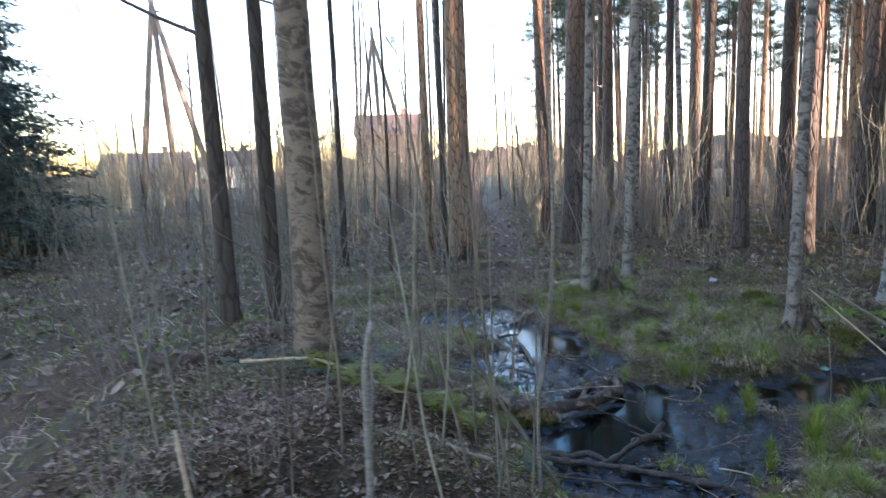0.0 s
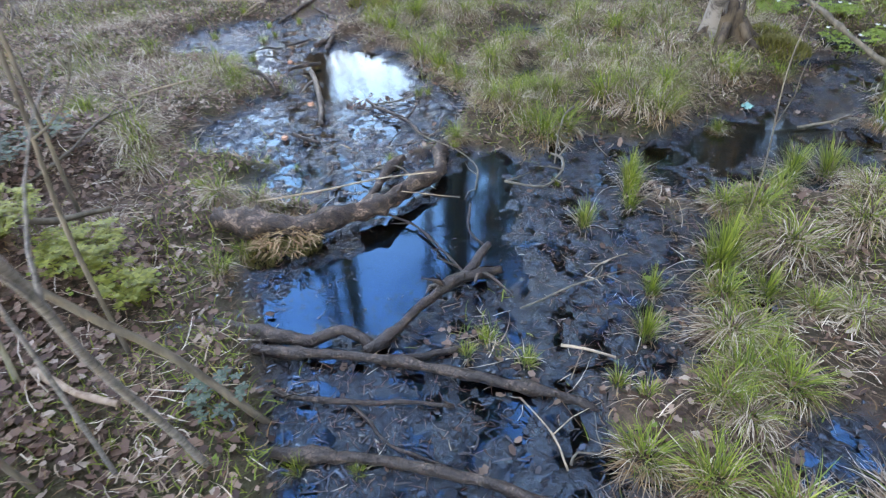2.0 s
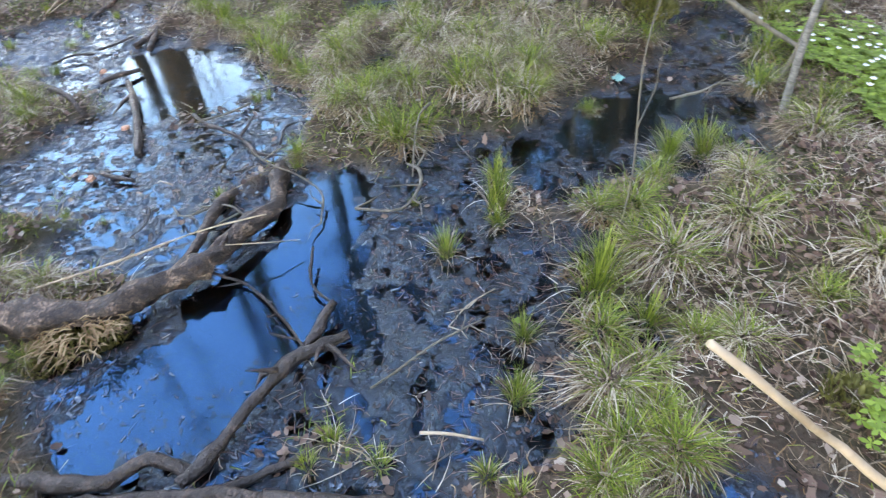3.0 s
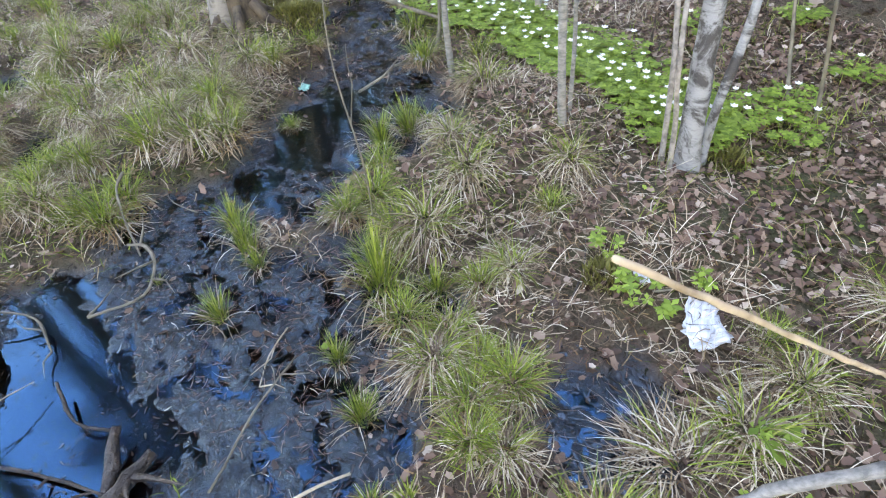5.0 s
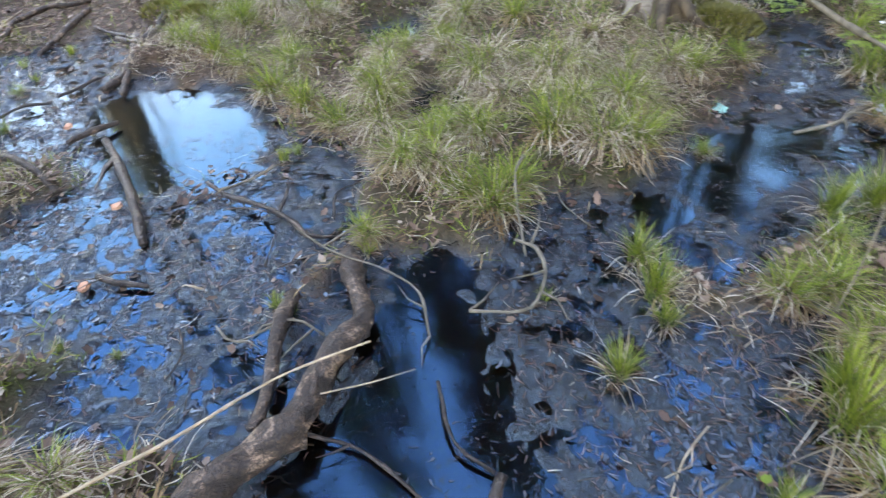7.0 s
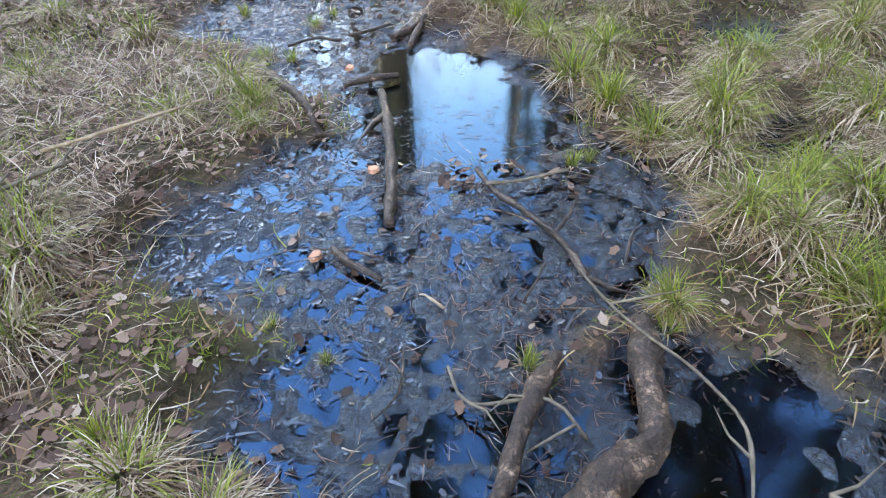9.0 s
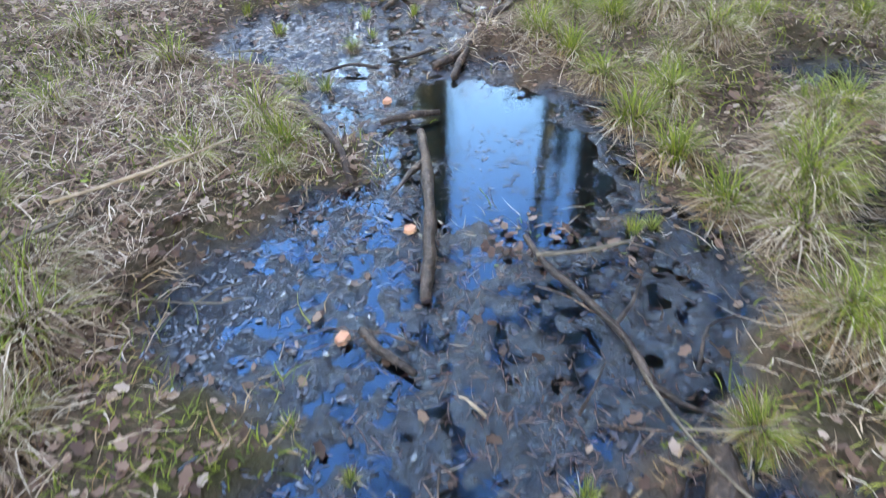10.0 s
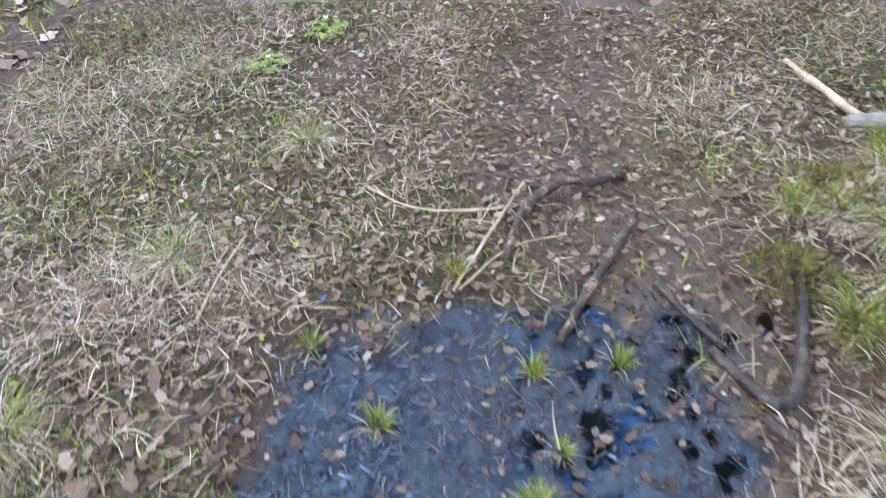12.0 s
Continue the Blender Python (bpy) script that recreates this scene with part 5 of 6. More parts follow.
def blades_over(name, x, y, hmin, hmax, width, tilt_lo, tilt_hi, mat, seed, label, category="grass", segs=3, lift=0.0):
    g = np.random.default_rng(seed)
    n = len(x)
    out = g.uniform(0, 2 * np.pi, n)
    hgt = g.uniform(hmin, hmax, n) * (0.7 + 0.3 * grid_noise(x, y, .4, seed))
    tilt, bend = g.uniform(tilt_lo, tilt_hi, n), g.uniform(0, 1.0, n)
    z0 = np.maximum(height(x, y), 0.0) + 0.001 + lift * g.uniform(0, 1, n)
    t = np.linspace(0, 1, segs + 1)[None, :]
    ang = np.minimum(tilt[:, None] + bend[:, None] * t, 1.55)
    ds = hgt[:, None] / segs
    hx = np.cumsum(np.sin(ang) * ds, 1) - np.sin(ang[:, :1]) * ds
    hz = np.maximum(np.cumsum(np.cos(ang) * ds, 1) - np.cos(ang[:, :1]) * ds, 0.002)
    swerve = out[:, None] + g.normal(0, .5, n)[:, None] * t
    px, py, pz = x[:, None] + hx * np.cos(swerve), y[:, None] + hx * np.sin(swerve), z0[:, None] + hz
    w = width * (1 - t ** 2 * .85) * g.uniform(.6, 1.3, n)[:, None] * .5
    sx, sy = -np.sin(out)[:, None] * w, np.cos(out)[:, None] * w
    v = np.stack([np.stack([px - sx, py - sy, pz], -1), np.stack([px + sx, py + sy, pz], -1)], 2).reshape(-1, 3)
    f = ((np.arange(n) * (segs + 1) * 2)[:, None, None] + (np.arange(segs) * 2)[None, :, None] + np.array([0, 1, 3, 2])[None, None, :]).reshape(-1, 4)
    return tagged(new(name, fast_mesh(name, v, f, M[mat])), label, category, kind="stuff")


NEAR = (-2.2, 5.6, 1.0, 10.2)
WIDE = (-14, 14, -1, 26)


def dryness(x, y):
    return smooth(0.0, 0.2, wet_at(x, y) + .13 * grid_noise(x, y, .11, 40)) * (1 - .8 * smooth(.5, .2, path_at(x, y)))


def knolly(x, y):
    return smooth(.35, -.15, blob(x, y, KNOLL))


def litter_side(x, y):
    """1 where leaves outnumber grass: the west bank and the drier east side."""
    return np.maximum(smooth(.25, -.1, blob(x, y, BANK)), .8 * smooth(2.8, 3.4, x) * smooth(4.4, 3.8, y))


green_x, green_y = scatter(240000, NEAR, 201, lambda x, y, c: c < dryness(x, y) * np.clip(.30 + .45 * grid_noise(x, y, .5, 31) - .08 * knolly(x, y) - .12 * litter_side(x, y), .02, 1))
blades_over("short_grass", green_x, green_y, .04, .12, .0042, .1, 1.1, "grass", 301, "short fresh green grass between the leaves")
straw_x, straw_y = scatter(480000, NEAR, 202, lambda x, y, c: c < dryness(x, y) * np.clip(.20 + .42 * grid_noise(x, y, .45, 32) + .16 * knolly(x, y) - .30 * litter_side(x, y), .05, 1))
blades_over("dry_grass", straw_x, straw_y, .06, .2, .0036, .7, 1.5, "straw", 302, "matted dry straw lying over the ground", lift=.03)
ox, oy = scatter(60000, NEAR, 203, lambda x, y, c: c < smooth(-.02, .1, wet_at(x, y)) * .35)
blades_over("old_sedge", ox, oy, .04, .13, .004, .9, 1.5, "orange", 303, "brown matted old sedge and needles", lift=.015)
mx, my = scatter(190000, NEAR, 204, lambda x, y, c: (c < .5 * smooth(.22, .0, wet_at(x, y)) * np.clip(.55 + .5 * grid_noise(x, y, .3, 33), .1, 1)) & (deep_at(x, y) > .0))
blades_over("mud_debris", mx, my, .02, .08, .0065, 1.05, 1.5, "wetdebris", 304, "dark needles and stalks sunk in the mud", "plant debris", lift=.006)
nxx, nyy = scatter(130000, NEAR, 216, lambda x, y, c: (c < np.maximum(.8 * smooth(.28, .02, wet_at(x, y)) * np.clip(.42 + .9 * grid_noise(x, y, .35, 37), .05, 1), .5 * smooth(.6, .3, path_at(x, y)))) & (deep_at(x, y) > .03))
blades_over("needles", nxx, nyy, .03, .085, .0022, 1.1, 1.5, "redneedle", 316, "red-brown fallen needles and stalks on the mud", "plant debris", lift=.012)
fx1, fy1 = scatter(110000, NEAR, 217, lambda x, y, c: (c < .55) & (deep_at(x, y) < .02) & (grid_noise(x, y, .2, 42) > -.25))
blades_over("floating_bits", fx1, fy1, .01, .05, .006, 1.3, 1.54, "wetdebris", 317, "needles and scraps floating on the water", "plant debris")
px, py = scatter(7000, NEAR, 214, lambda x, y, c: (c < .6 * smooth(.22, .0, wet_at(x, y))) & (deep_at(x, y) > -.02))
blades_over("pale_stalks", px, py, .03, .11, .0028, 1.2, 1.5, "straw", 314, "pale stalks lying on mud and water", "plant debris")
wgx, wgy = scatter(110000, WIDE, 205, lambda x, y, c: (c < .8) & ~((x > -2.2) & (x < 5.6) & (y > 1) & (y < 10.2)) & (path_at(x, y) > .4) & (c < np.clip(.45 + .5 * grid_noise(x, y, 1.6, 34), 0, 1)))
blades_over("far_green_grass", wgx, wgy, .06, .2, .010, .0, .7, "grass", 305, "green grass further off in the wood", segs=2)
wsx, wsy = scatter(80000, WIDE, 206, lambda x, y, c: ~((x > -2.2) & (x < 5.6) & (y > 1) & (y < 10.2)) & (path_at(x, y) > .3))
blades_over("far_dry_grass", wsx, wsy, .1, .3, .009, .4, 1.4, "straw", 306, "dry grass further off in the wood", segs=2)


# ---- fallen leaves ----
def leaf_shape(seed, lobes=True):
    """One curled leaf: a fan of points round its middle."""
    r = random.Random(seed)
    n = 11
    v = [(0, 0, 0)]
    curl = r.uniform(.1, .5)
    for k in range(n):
        a = 2 * math.pi * k / n
        rad = .5 * (1.0 - .38 * abs(math.sin(a)) + (.13 if k % 2 else -.09) * (1 if lobes else .3)) * r.uniform(.9, 1.1)
        x, y = rad * math.cos(a) * 1.15, rad * math.sin(a)
        v.append((x, y, curl * (x * x * .7 + y * y * 1.6) + r.uniform(-.03, .05)))
    return np.array(v), np.array([(0, k + 1, (k + 1) % n + 1) for k in range(n)])


SHAPES = [leaf_shape(k) for k in range(8)]


def leaves_over(name, x, y, lo, hi, mat, seed, label, tilt=.5, lift=.012):
    g = np.random.default_rng(seed)
    vs, fs, base = [], [], 0
    which = g.integers(0, len(SHAPES), len(x))
    for s, (sv, sf) in enumerate(SHAPES):
        k = which == s
        n = int(k.sum())
        size, a = g.uniform(lo, hi, n), g.uniform(0, 2 * np.pi, n)
        tx, ty = g.normal(0, tilt, n) * .6, g.normal(0, tilt, n) * .6
        v = sv[None] * size[:, None, None]
        X1 = v[..., 0] * np.cos(a)[:, None] - v[..., 1] * np.sin(a)[:, None]
        Y1 = v[..., 0] * np.sin(a)[:, None] + v[..., 1] * np.cos(a)[:, None]
        Z1 = v[..., 2] + X1 * tx[:, None] + Y1 * ty[:, None]
        z0 = np.maximum(height(x[k], y[k]), 0) + .002 + lift * g.uniform(0, 1, n)
        vs.append(np.stack([X1 + x[k][:, None], Y1 + y[k][:, None], Z1 + z0[:, None] + np.abs(tx)[:, None] * size[:, None] * .35], -1).reshape(-1, 3))
        fs.append((sf[None] + (np.arange(n) * len(sv))[:, None, None] + base).reshape(-1, 3))
        base += n * len(sv)
    return tagged(new(name, fast_mesh(name, np.concatenate(vs), np.concatenate(fs), M[mat])), label, "leaves", kind="stuff")


lx, ly = scatter(160000, NEAR, 210, lambda x, y, c: c < smooth(.0, .2, wet_at(x, y) + .14 * grid_noise(x, y, .1, 41)) * np.clip(.44 + .52 * litter_side(x, y) + .25 * grid_noise(x, y, .6, 35) - .2 * knolly(x, y), .05, 1))
leaves_over("leaf_litter", lx, ly, .014, .042, "leaf", 310, "brown curled oak and birch leaves covering the ground")
bx, by = scatter(26000, NEAR, 211, lambda x, y, c: (c < .30 * smooth(.25, .0, wet_at(x, y))) & (deep_at(x, y) > .02))
leaves_over("mud_leaves", bx, by, .010, .030, "wetdebris", 311, "black sodden leaves pressed into the mud", .25, .004)
fx, fy = scatter(30000, WIDE, 212, lambda x, y, c: ~((x > -2.2) & (x < 5.6) & (y > 1) & (y < 10.2)))
leaves_over("far_leaf_litter", fx, fy, .06, .12, "leaf", 312, "brown leaf litter further off")
nx1, ny1 = scatter(40000, NEAR, 215, lambda x, y, c: (c < .30 * smooth(.25, .0, wet_at(x, y)) * smooth(6.6, 7.4, y)) | ((c < .05 * smooth(.25, .0, wet_at(x, y))) & (deep_at(x, y) > .04)))
leaves_over("damp_leaves", nx1, ny1, .015, .04, "debris", 315, "brown wet leaves lying on the mud", .3, .006)
hx_, hy_ = scatter(9000, NEAR, 213, lambda x, y, c: c < .25 * dryness(x, y) * np.clip(.3 + .8 * grid_noise(x, y, .7, 36), 0, 1))
leaves_over("small_herbs", hx_, hy_, .012, .03, "herb", 313, "tiny fresh green herb leaves", .5, .03)

leaf_meshes = []
for k in range(8):
    sv, sf = SHAPES[k]
    leaf_meshes.append(fast_mesh("dead_leaf", sv * .055, sf, M["leaf"]))
r = random.Random(41)
count = 0
while count < 230:                           # the larger leaves, one by one
    x, y = r.uniform(-1.2, 4.2), r.uniform(1.8, 8.8)
    w = float(wet_at(np.array(x), np.array(y)))
    if w < .08 and r.random() < .94 or float(deep_at(np.array(x), np.array(y))) < .03:
        continue
    ob = new("dead_leaf", leaf_meshes[count % 8])
    ob.matrix_basis = pose(x, y, max(0.0, float(height(x, y))) + .022, r.uniform(-25, 25), r.uniform(-25, 25), r.uniform(0, 360))
    s = r.uniform(.6, 1.25)
    ob.scale = (s, s * r.uniform(.7, 1.0), s)
    tagged(ob, "large curled brown dead leaf on the ground", "leaf", "large fallen leaves")
    count += 1


# ---- anemones, ferns and moss ----
def frond_leaves(n, spread, size, seed, rise):
    g = np.random.default_rng(seed)
    vs, fs = [], []
    for k in range(n):
        a, rad = g.uniform(0, 6.28), spread * math.sqrt(g.uniform(0, 1))
        c = np.array([rad * math.cos(a), rad * math.sin(a), g.uniform(.5, 1) * rise])
        for q in range(5):
            b = a + 1.256 * q
            d = np.array([math.cos(b), math.sin(b), g.uniform(-.25, .15)])
            s = np.array([-math.sin(b), math.cos(b), 0])
            ln = size * g.uniform(.7, 1.2)
            i = len(vs)
            vs += [c, c + d * ln * .55 + s * ln * .28, c + d * ln, c + d * ln * .55 - s * ln * .28]
            fs += [(i, i + 1, i + 2, i + 3)]
    return np.array(vs), np.array(fs)


def anemone_kind(seed, flowers):
    top = thing("wood_anemone", 0, 0, 0, "clump of white wood anemones with fresh green divided leaves", "flower", "anemones")
    v, f = frond_leaves(30, .12, .030, seed, .085)
    part("leaves", fast_mesh("leaves", v, f, M["herb"]), top)
    r = random.Random(seed)
    for q in range(flowers):
        x, y, z = r.uniform(-.09, .09), r.uniform(-.09, .09), r.uniform(.09, .13)
        stem = Tubes().add([(x * .6, y * .6, 0), (x, y, z)], [.0015, .001], 4, cap=False).mesh("stem", M["herb"])
        part("stem", stem, top)
        vs, fs, turn = [(x, y, z)], [], r.uniform(0, 1)
        for k in range(12):
            a = turn + 2 * math.pi * k / 12
            rad = .018 if k % 2 == 0 else .011
            vs.append((x + rad * math.cos(a), y + rad * math.sin(a), z + .006 + (.004 if k % 2 == 0 else 0)))
        fs = [(0, k + 1, (k + 1) % 12 + 1) for k in range(12)]
        part("blossom", fast_mesh("blossom", np.array(vs), np.array(fs), M["petal"]), top, "white six-petalled flower")
    return top


AK = [anemone_kind(61, 1), anemone_kind(62, 2), anemone_kind(63, 1), anemone_kind(64, 1)]
r = random.Random(15)
spots = []
while len(spots) < 95:                       # the drift beside the channel and round the young birch
    t = r.random()
    x, y = 4.75 - .75 * t + r.uniform(-.18, .18), 4.75 - 1.75 * t + r.uniform(-.17, .17)
    if all(math.hypot(x - a, y - b) > .07 for a, b in spots):
        spots.append((x, y))
for _ in range(26):
    spots.append((5.2 + r.uniform(-.7, .9), 5.6 + r.uniform(-.8, 1.0)))
for cx, cy, n in ((2.45, 9.3, 8), (-.4, 9.6, 4), (4.9, 2.9, 5), (1.0, 11.5, 5), (3.35, 10.5, 6)):
    for _ in range(n):
        spots.append((cx + r.uniform(-.6, .6), cy + r.uniform(-.6, .6)))
spots += [(4.1, 2.62), (4.25, 2.75), (4.05, 2.9)]
for n, (x, y) in enumerate(spots):
    m = pose(x, y, float(height(x, y)), 0, 0, r.uniform(0, 360))
    if n < 4:
        AK[n].matrix_basis = m
    else:
        copy_thing(AK[n % 4], m).scale = (r.uniform(.85, 1.2),) * 3


def herb(name, x, y, n, spread, size, rise, mat, label, category, seed):
    top = thing(name, x, y, None, label, category)
    v, f = frond_leaves(n, spread, size, seed, rise)
    part("leaves", fast_mesh("leaves", v, f, M[mat]), top)
    tb, g = Tubes(), random.Random(seed)
    for k in range(max(3, n // 5)):
        a = g.uniform(0, 6.28)
        tb.add([(0, 0, -.01), (spread * .5 * math.cos(a), spread * .5 * math.sin(a), rise * .6), (spread * .8 * math.cos(a), spread * .8 * math.sin(a), rise * .9)], [.002, .0015, .001], 4, cap=False)
    part("stems", tb.mesh("stems", M[mat]), top)
    return top


herb("herb", 2.92, 2.84, 14, .07, .030, .10, "herb", "tall fresh green herb with divided leaves", "plant", 70)
herb("herb", 3.02, 2.98, 10, .06, .030, .11, "herb", "fresh green herb with divided leaves beside litter", "plant", 71)
herb("herb", 2.90, 2.72, 5, .03, .035, .08, "herb", "small green seedling over the white board", "plant", 72)
herb("herb", 3.05, 2.66, 5, .03, .035, .08, "herb", "small green seedling by the white board", "plant", 73)
herb("herb", 2.62, 2.32, 8, .05, .04, .06, "herb", "low green herb in leaf litter", "plant", 74)
for k, (x, y, n, s) in enumerate(((.02, 3.92, 60, .16), (-.30, 4.02, 70, .18), (-.62, 4.08, 60, .2), (-.95, 4.3, 40, .15), (.22, 3.75, 30, .1))):
    herb("fern", x, y, n * 3, s, .027, .16, "fern", "yellow-green fern patch on the leafy bank", "fern", 80 + k)
for k, (x, y, n, s) in enumerate(((.60, 3.22, 26, .09), (-1.0, 4.35, 120, .35), (-1.5, 4.6, 120, .35), (-.55, 5.0, 60, .2), (-.7, 4.65, 90, .25), (.45, 2.55, 30, .1))):
    herb("groundcover_plant", x, y, n, s, .024, .12, "bluegreen", "low blue-green leafy plant on the bank", "plant", 90 + k)


def moss_cushion(x, y, n, spread, tall, label):
    top = thing("moss_cushion", x, y, None, label, "moss", "moss cushions")
    v, f = blade_array(n, spread, tall * .4, tall, .008, .3, int(x * 100))
    v[:, 2] += .5 * spread * np.clip(1 - (v[:, 0] ** 2 + v[:, 1] ** 2) / spread ** 2, 0, 1) * .5
    part("moss", fast_mesh("moss", v, f, M["moss"]), top)


for x, y, n, s in ((4.15, 7.55, 900, .18), (3.95, 5.55, 1200, .22), (4.05, 5.85, 700, .18), (1.85, 8.0, 900, .25), (2.5, 8.25, 700, .18), (1.45, 7.65, 600, .2), (5.6, 6.3, 900, .35),
                   (6.6, 8.4, 1200, .6), (1.25, 7.95, 500, .18), (1.6, 8.35, 500, .2), (2.95, 2.95, 300, .08), (3.85, 2.8, 300, .09), (.62, 4.12, 700, .11), (.8, 4.15, 600, .09)):
    moss_cushion(x, y, n, s, .045, "yellow-green moss cushion at a tree's foot")
fr = thing("hanging_grass", .75, 4.13, .09, "orange-brown dead grass hanging from the mossy log over the water", "grass")
v, f = blade_array(260, .14, .05, .12, .005, 1.8, 401, lie=.9)
part("dry_foliage", fast_mesh("dry_foliage", v, f, M["orange"]), fr)

# ---- litter left by people ----
def sheet_piece(name, x, y, w, d, turn, mat, label, category, seed, folds=3):
    top = thing(name, x, y, float(height(x, y)) + .03, label, category)
    g = random.Random(seed)
    bm = bmesh.new()
    nx_, ny_ = 9, 8
    rows = [[bm.verts.new((w * (i / nx_ - .5) * (1 + .08 * math.sin(j)), d * (j / ny_ - .5) + .004 * math.sin(i * 1.3), .005 * math.sin(i * folds * .5 + seed) + .004 * math.sin(j * 1.7) + g.uniform(-.002, .002))) for i in range(nx_ + 1)] for j in range(ny_ + 1)]
    for j in range(ny_):
        for i in range(nx_):
            if (i, j) not in ((0, 0), (nx_ - 1, 0), (0, ny_ - 1)):
                bm.faces.new((rows[j][i], rows[j][i + 1], rows[j + 1][i + 1], rows[j + 1][i]))
    ext = bmesh.ops.extrude_face_region(bm, geom=bm.faces[:])
    for v_ in ext["geom"]:
        if isinstance(v_, bmesh.types.BMVert):
            v_.co.z -= .003
    bmesh.ops.recalc_face_normals(bm, faces=bm.faces[:])
    me = bpy.data.meshes.new("sheet")
    bm.to_mesh(me)
    bm.free()
    me.materials.append(M[mat])
    me.shade_smooth()
    p_ = part("sheet", me, top)
    p_.rotation_euler = (radians(8), radians(-6), radians(turn))
    return top


sheet_piece("waste_board", 2.90, 2.585, .13, .10, -40, "carton", "dirty white corrugated board lying in leaf litter", "litter", 3)
sheet_piece("waste_board", 2.94, 2.62, .13, .10, 15, "carton", "crumpled dirty white wrapper beside the board", "litter", 5, 5)
sheet_piece("waste_scrap", 2.99, 2.84, .06, .05, 60, "carton", "small crushed bluish-white scrap among herbs", "litter", 6, 5)
sheet_piece("waste_scrap", 2.68, 2.45, .07, .04, 80, "carton", "small grey scrap in leaf litter", "litter", 7, 5)
sheet_piece("waste_scrap", 4.05, 4.62, .07, .06, 20, "carton", "pale scrap beside the channel", "litter", 8, 5)
sheet_piece("waste_scrap", 3.48, 5.03, .06, .05, 20, "teal", "teal plastic scrap in dry grass", "litter", 9, 5)
sheet_piece("waste_scrap", 4.2, 9.0, .14, .10, 50, "carton", "white scrap on the forest floor", "litter", 10, 5)
for x, y, t in ((.79, 5.70, 20), (.65, 5.25, 60), (.60, 6.58, 40)):
    top = thing("brick_shard", x, y, max(0, float(height(x, y))) + .01, "orange-pink broken flake lying in mud", "stone", "orange flakes")
    bm = bmesh.new()
    g = random.Random(int(x * 100))
    low = [bm.verts.new((.03 * math.cos(a) * g.uniform(.7, 1.1), .022 * math.sin(a) * g.uniform(.8, 1.2), 0)) for a in (0, 1.1, 2.2, 3.3, 4.4, 5.4)]
    upp = [bm.verts.new((v_.co.x * .85, v_.co.y * .85, .014 + g.uniform(-.003, .004))) for v_ in low]
    for k in range(6):
        bm.faces.new((low[k], low[(k + 1) % 6], upp[(k + 1) % 6], upp[k]))
    bm.faces.new(upp)
    me = bpy.data.meshes.new("flake")
    bm.to_mesh(me)
    bm.free()
    me.materials.append(M["brick"])
    part("flake", me, top).rotation_euler = (0, 0, radians(t))

# ---- things beyond the wood ----
def at_bearing(deg, dist):
    return .16 + dist * math.sin(radians(deg)), -.12 + dist * math.cos(radians(deg))


def tripod(x, y, h, spread, label):
    top = thing("utility_pole", x, y, None, label, "pole")
    for k, (dx, dy, e) in enumerate(((-.55, 0, 0), (0.1, .2, .55), (1.0, 0, 0))):
        me = Tubes().add([(dx * spread, dy * spread, -.3), (0, 0, h - .4 + e), (-.02 * dx * spread, 0, h + e)], [.22, .16, .15], 8, .03, k).mesh("pole", M["pole"])
        part("pole", me, top)
    me = Tubes().add([(-.5, 0, h - .8), (.5, 0, h - .8)], [.08, .08], 6).mesh("crossbar", M["pole"])
    part("crossbar", me, top)


tripod(*at_bearing(-26.5, 42), 13.0, 3.4, "tripod of grey timber poles standing in the field")
tripod(*at_bearing(-7.5, 60), 15.5, 4.2, "tripod of grey timber poles beyond the wood")


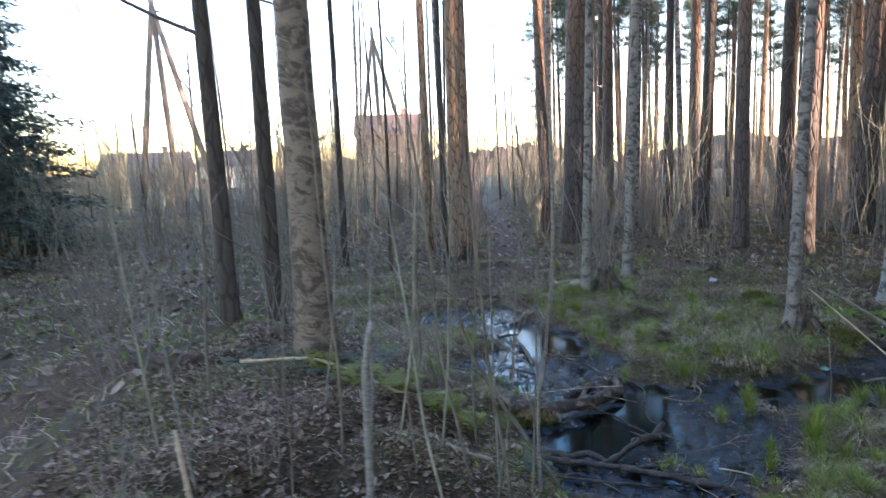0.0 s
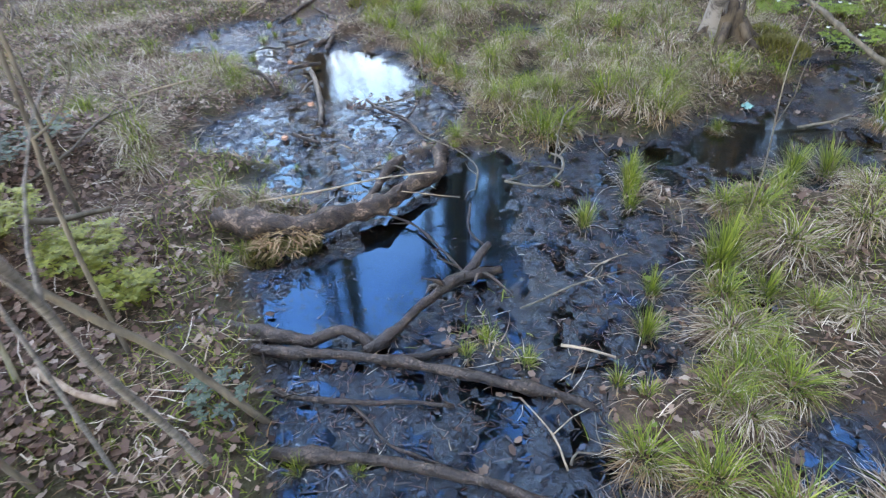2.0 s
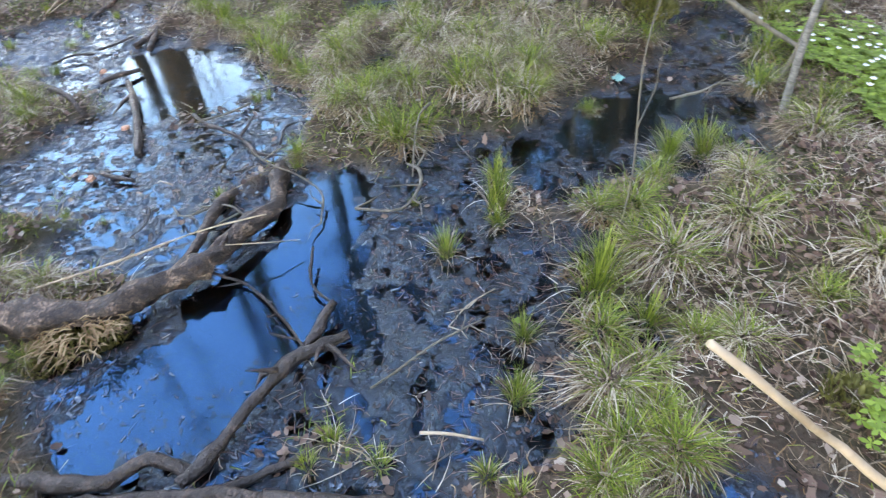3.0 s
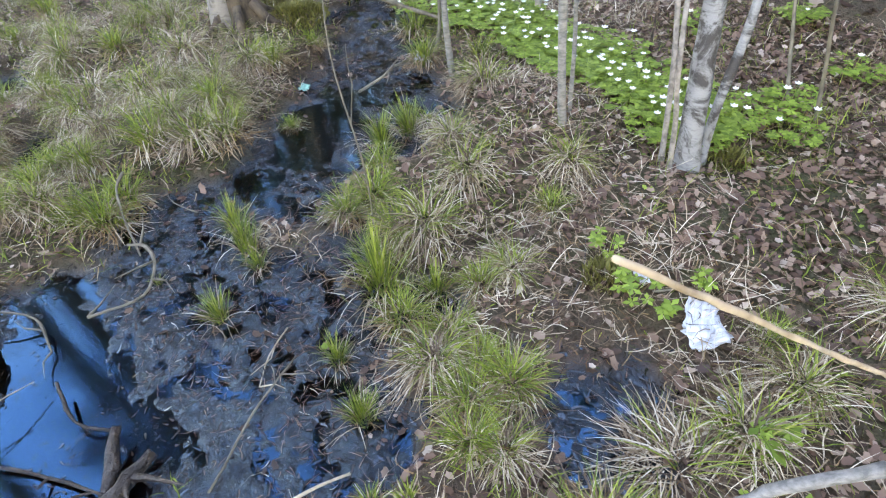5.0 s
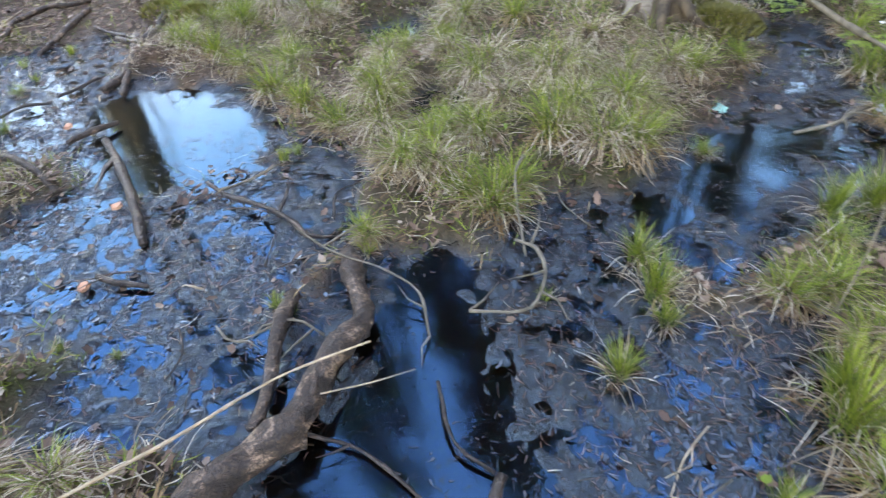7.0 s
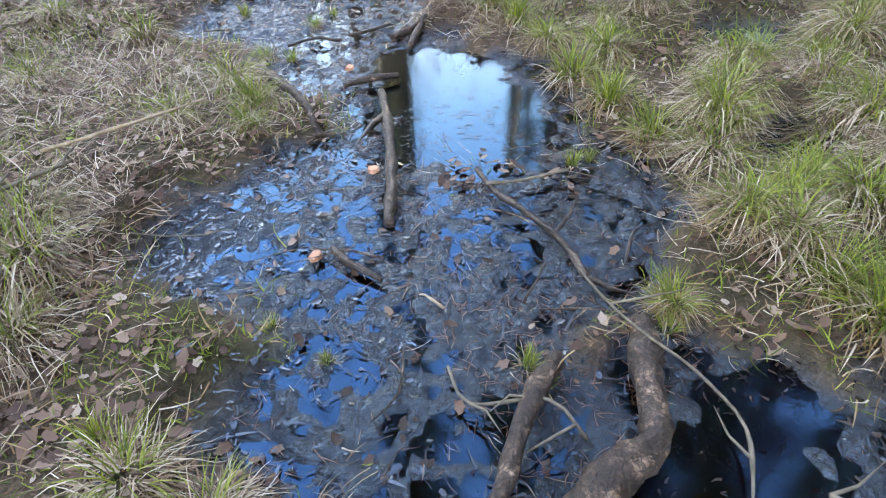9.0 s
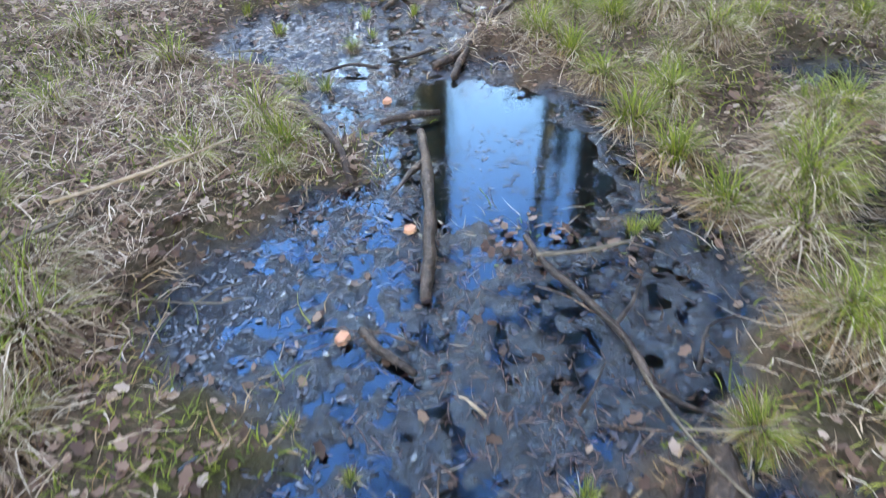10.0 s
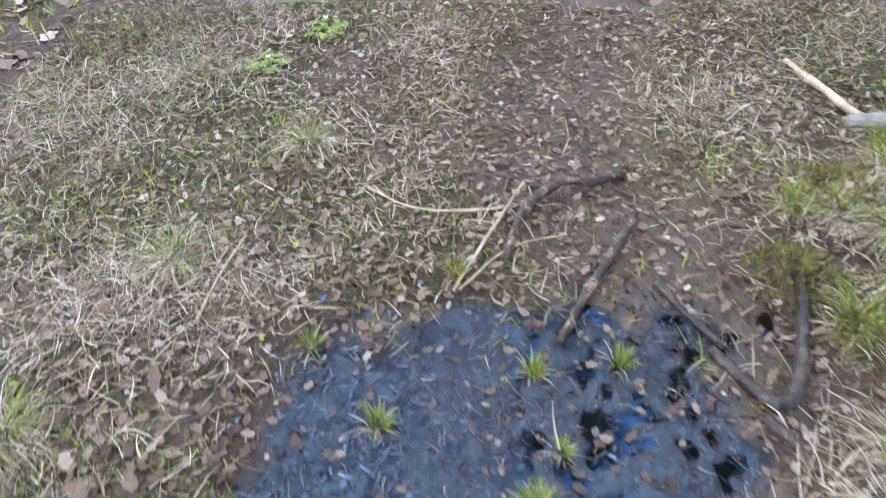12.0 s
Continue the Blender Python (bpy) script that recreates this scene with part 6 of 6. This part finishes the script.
def house(x, y, turn, w, d, h, wall, label, rows=2):
    top = thing("house", x, y, None, label, "building")
    top.rotation_euler = (0, 0, radians(turn))

    def box(name, x0, x1, y0, y1, z0, z1, mat, parent=top):
        bm = bmesh.new()
        bmesh.ops.create_cube(bm, size=1, matrix=Matrix.Translation(((x0 + x1) / 2, (y0 + y1) / 2, (z0 + z1) / 2)) @ Matrix.Diagonal((x1 - x0, y1 - y0, z1 - z0, 1)))
        me = bpy.data.meshes.new(name)
        bm.to_mesh(me)
        bm.free()
        me.materials.append(M[mat])
        return part(name, me, parent)
    box("wall", -w / 2, w / 2, -d / 2, d / 2, -.5, h, wall)
    bm = bmesh.new()
    e = .5
    vs = [bm.verts.new(c) for c in ((-w / 2 - e, -d / 2 - e, h - .2), (w / 2 + e, -d / 2 - e, h - .2), (w / 2 + e, d / 2 + e, h - .2), (-w / 2 - e, d / 2 + e, h - .2), (-w / 2 - e, 0, h + d * .4), (w / 2 + e, 0, h + d * .4))]
    for f_ in ((0, 1, 5, 4), (2, 3, 4, 5), (1, 2, 5), (3, 0, 4), (0, 3, 2, 1)):
        bm.faces.new([vs[k] for k in f_])
    me = bpy.data.meshes.new("roof")
    bm.to_mesh(me)
    bm.free()
    me.materials.append(M["roof"])
    part("roof", me, top)
    box("chimney", w * .2, w * .2 + .8, -.4, .4, h + d * .15, h + d * .4 + 1.0, "rust")
    for j in range(rows):
        for k in range(4):
            cx = -w / 2 + w * (k + .5) / 4
            wd = box("window", cx - .55, cx + .55, -d / 2 - .06, -d / 2 + .02, .9 + j * 2.8, 2.3 + j * 2.8, "plaster")
            box("pane", cx - .45, cx + .45, -d / 2 - .08, -d / 2 - .062, 1.0 + j * 2.8, 2.2 + j * 2.8, "glass", wd)


x, y = at_bearing(-6.3, 105)
house(x, y, 6, 11, 9, 8.5, "rust", "red-brown two-storey house with a dark tin roof behind bare trees")
x, y = at_bearing(-28, 120)
house(x, y, 15, 14, 9, 3.6, "rust", "low reddish house at the far edge of the field", 1)
x, y = at_bearing(-21, 130)
house(x, y, -10, 12, 8, 4.6, "plaster", "pale far house behind trees", 1)

# the far belt of woods round the place
verts, faces = [], []
N = 1500
g = random.Random(3)
for k in range(N):
    a = 2 * math.pi * k / N
    deg = (math.degrees(a)) % 360
    tall = 7 if 300 < deg < 358 else 10
    d = 170
    top_z = tall * (.75 + .35 * math.sin(k * .07) * math.sin(k * .023) + g.uniform(-.08, .08))
    verts += [(d * math.sin(a), d * math.cos(a), -1), (d * math.sin(a) * 1.01, d * math.cos(a) * 1.01, top_z * .7), (d * math.sin(a) * 1.03, d * math.cos(a) * 1.03, top_z)]
for k in range(N):
    a, b = 3 * k, 3 * ((k + 1) % N)
    faces += [(a, b, b + 1, a + 1), (a + 1, b + 1, b + 2, a + 2)]
tagged(mesh_object("backdrop", verts, faces, M["farwood"]), "dim belt of far woods", "backdrop", kind="structure")
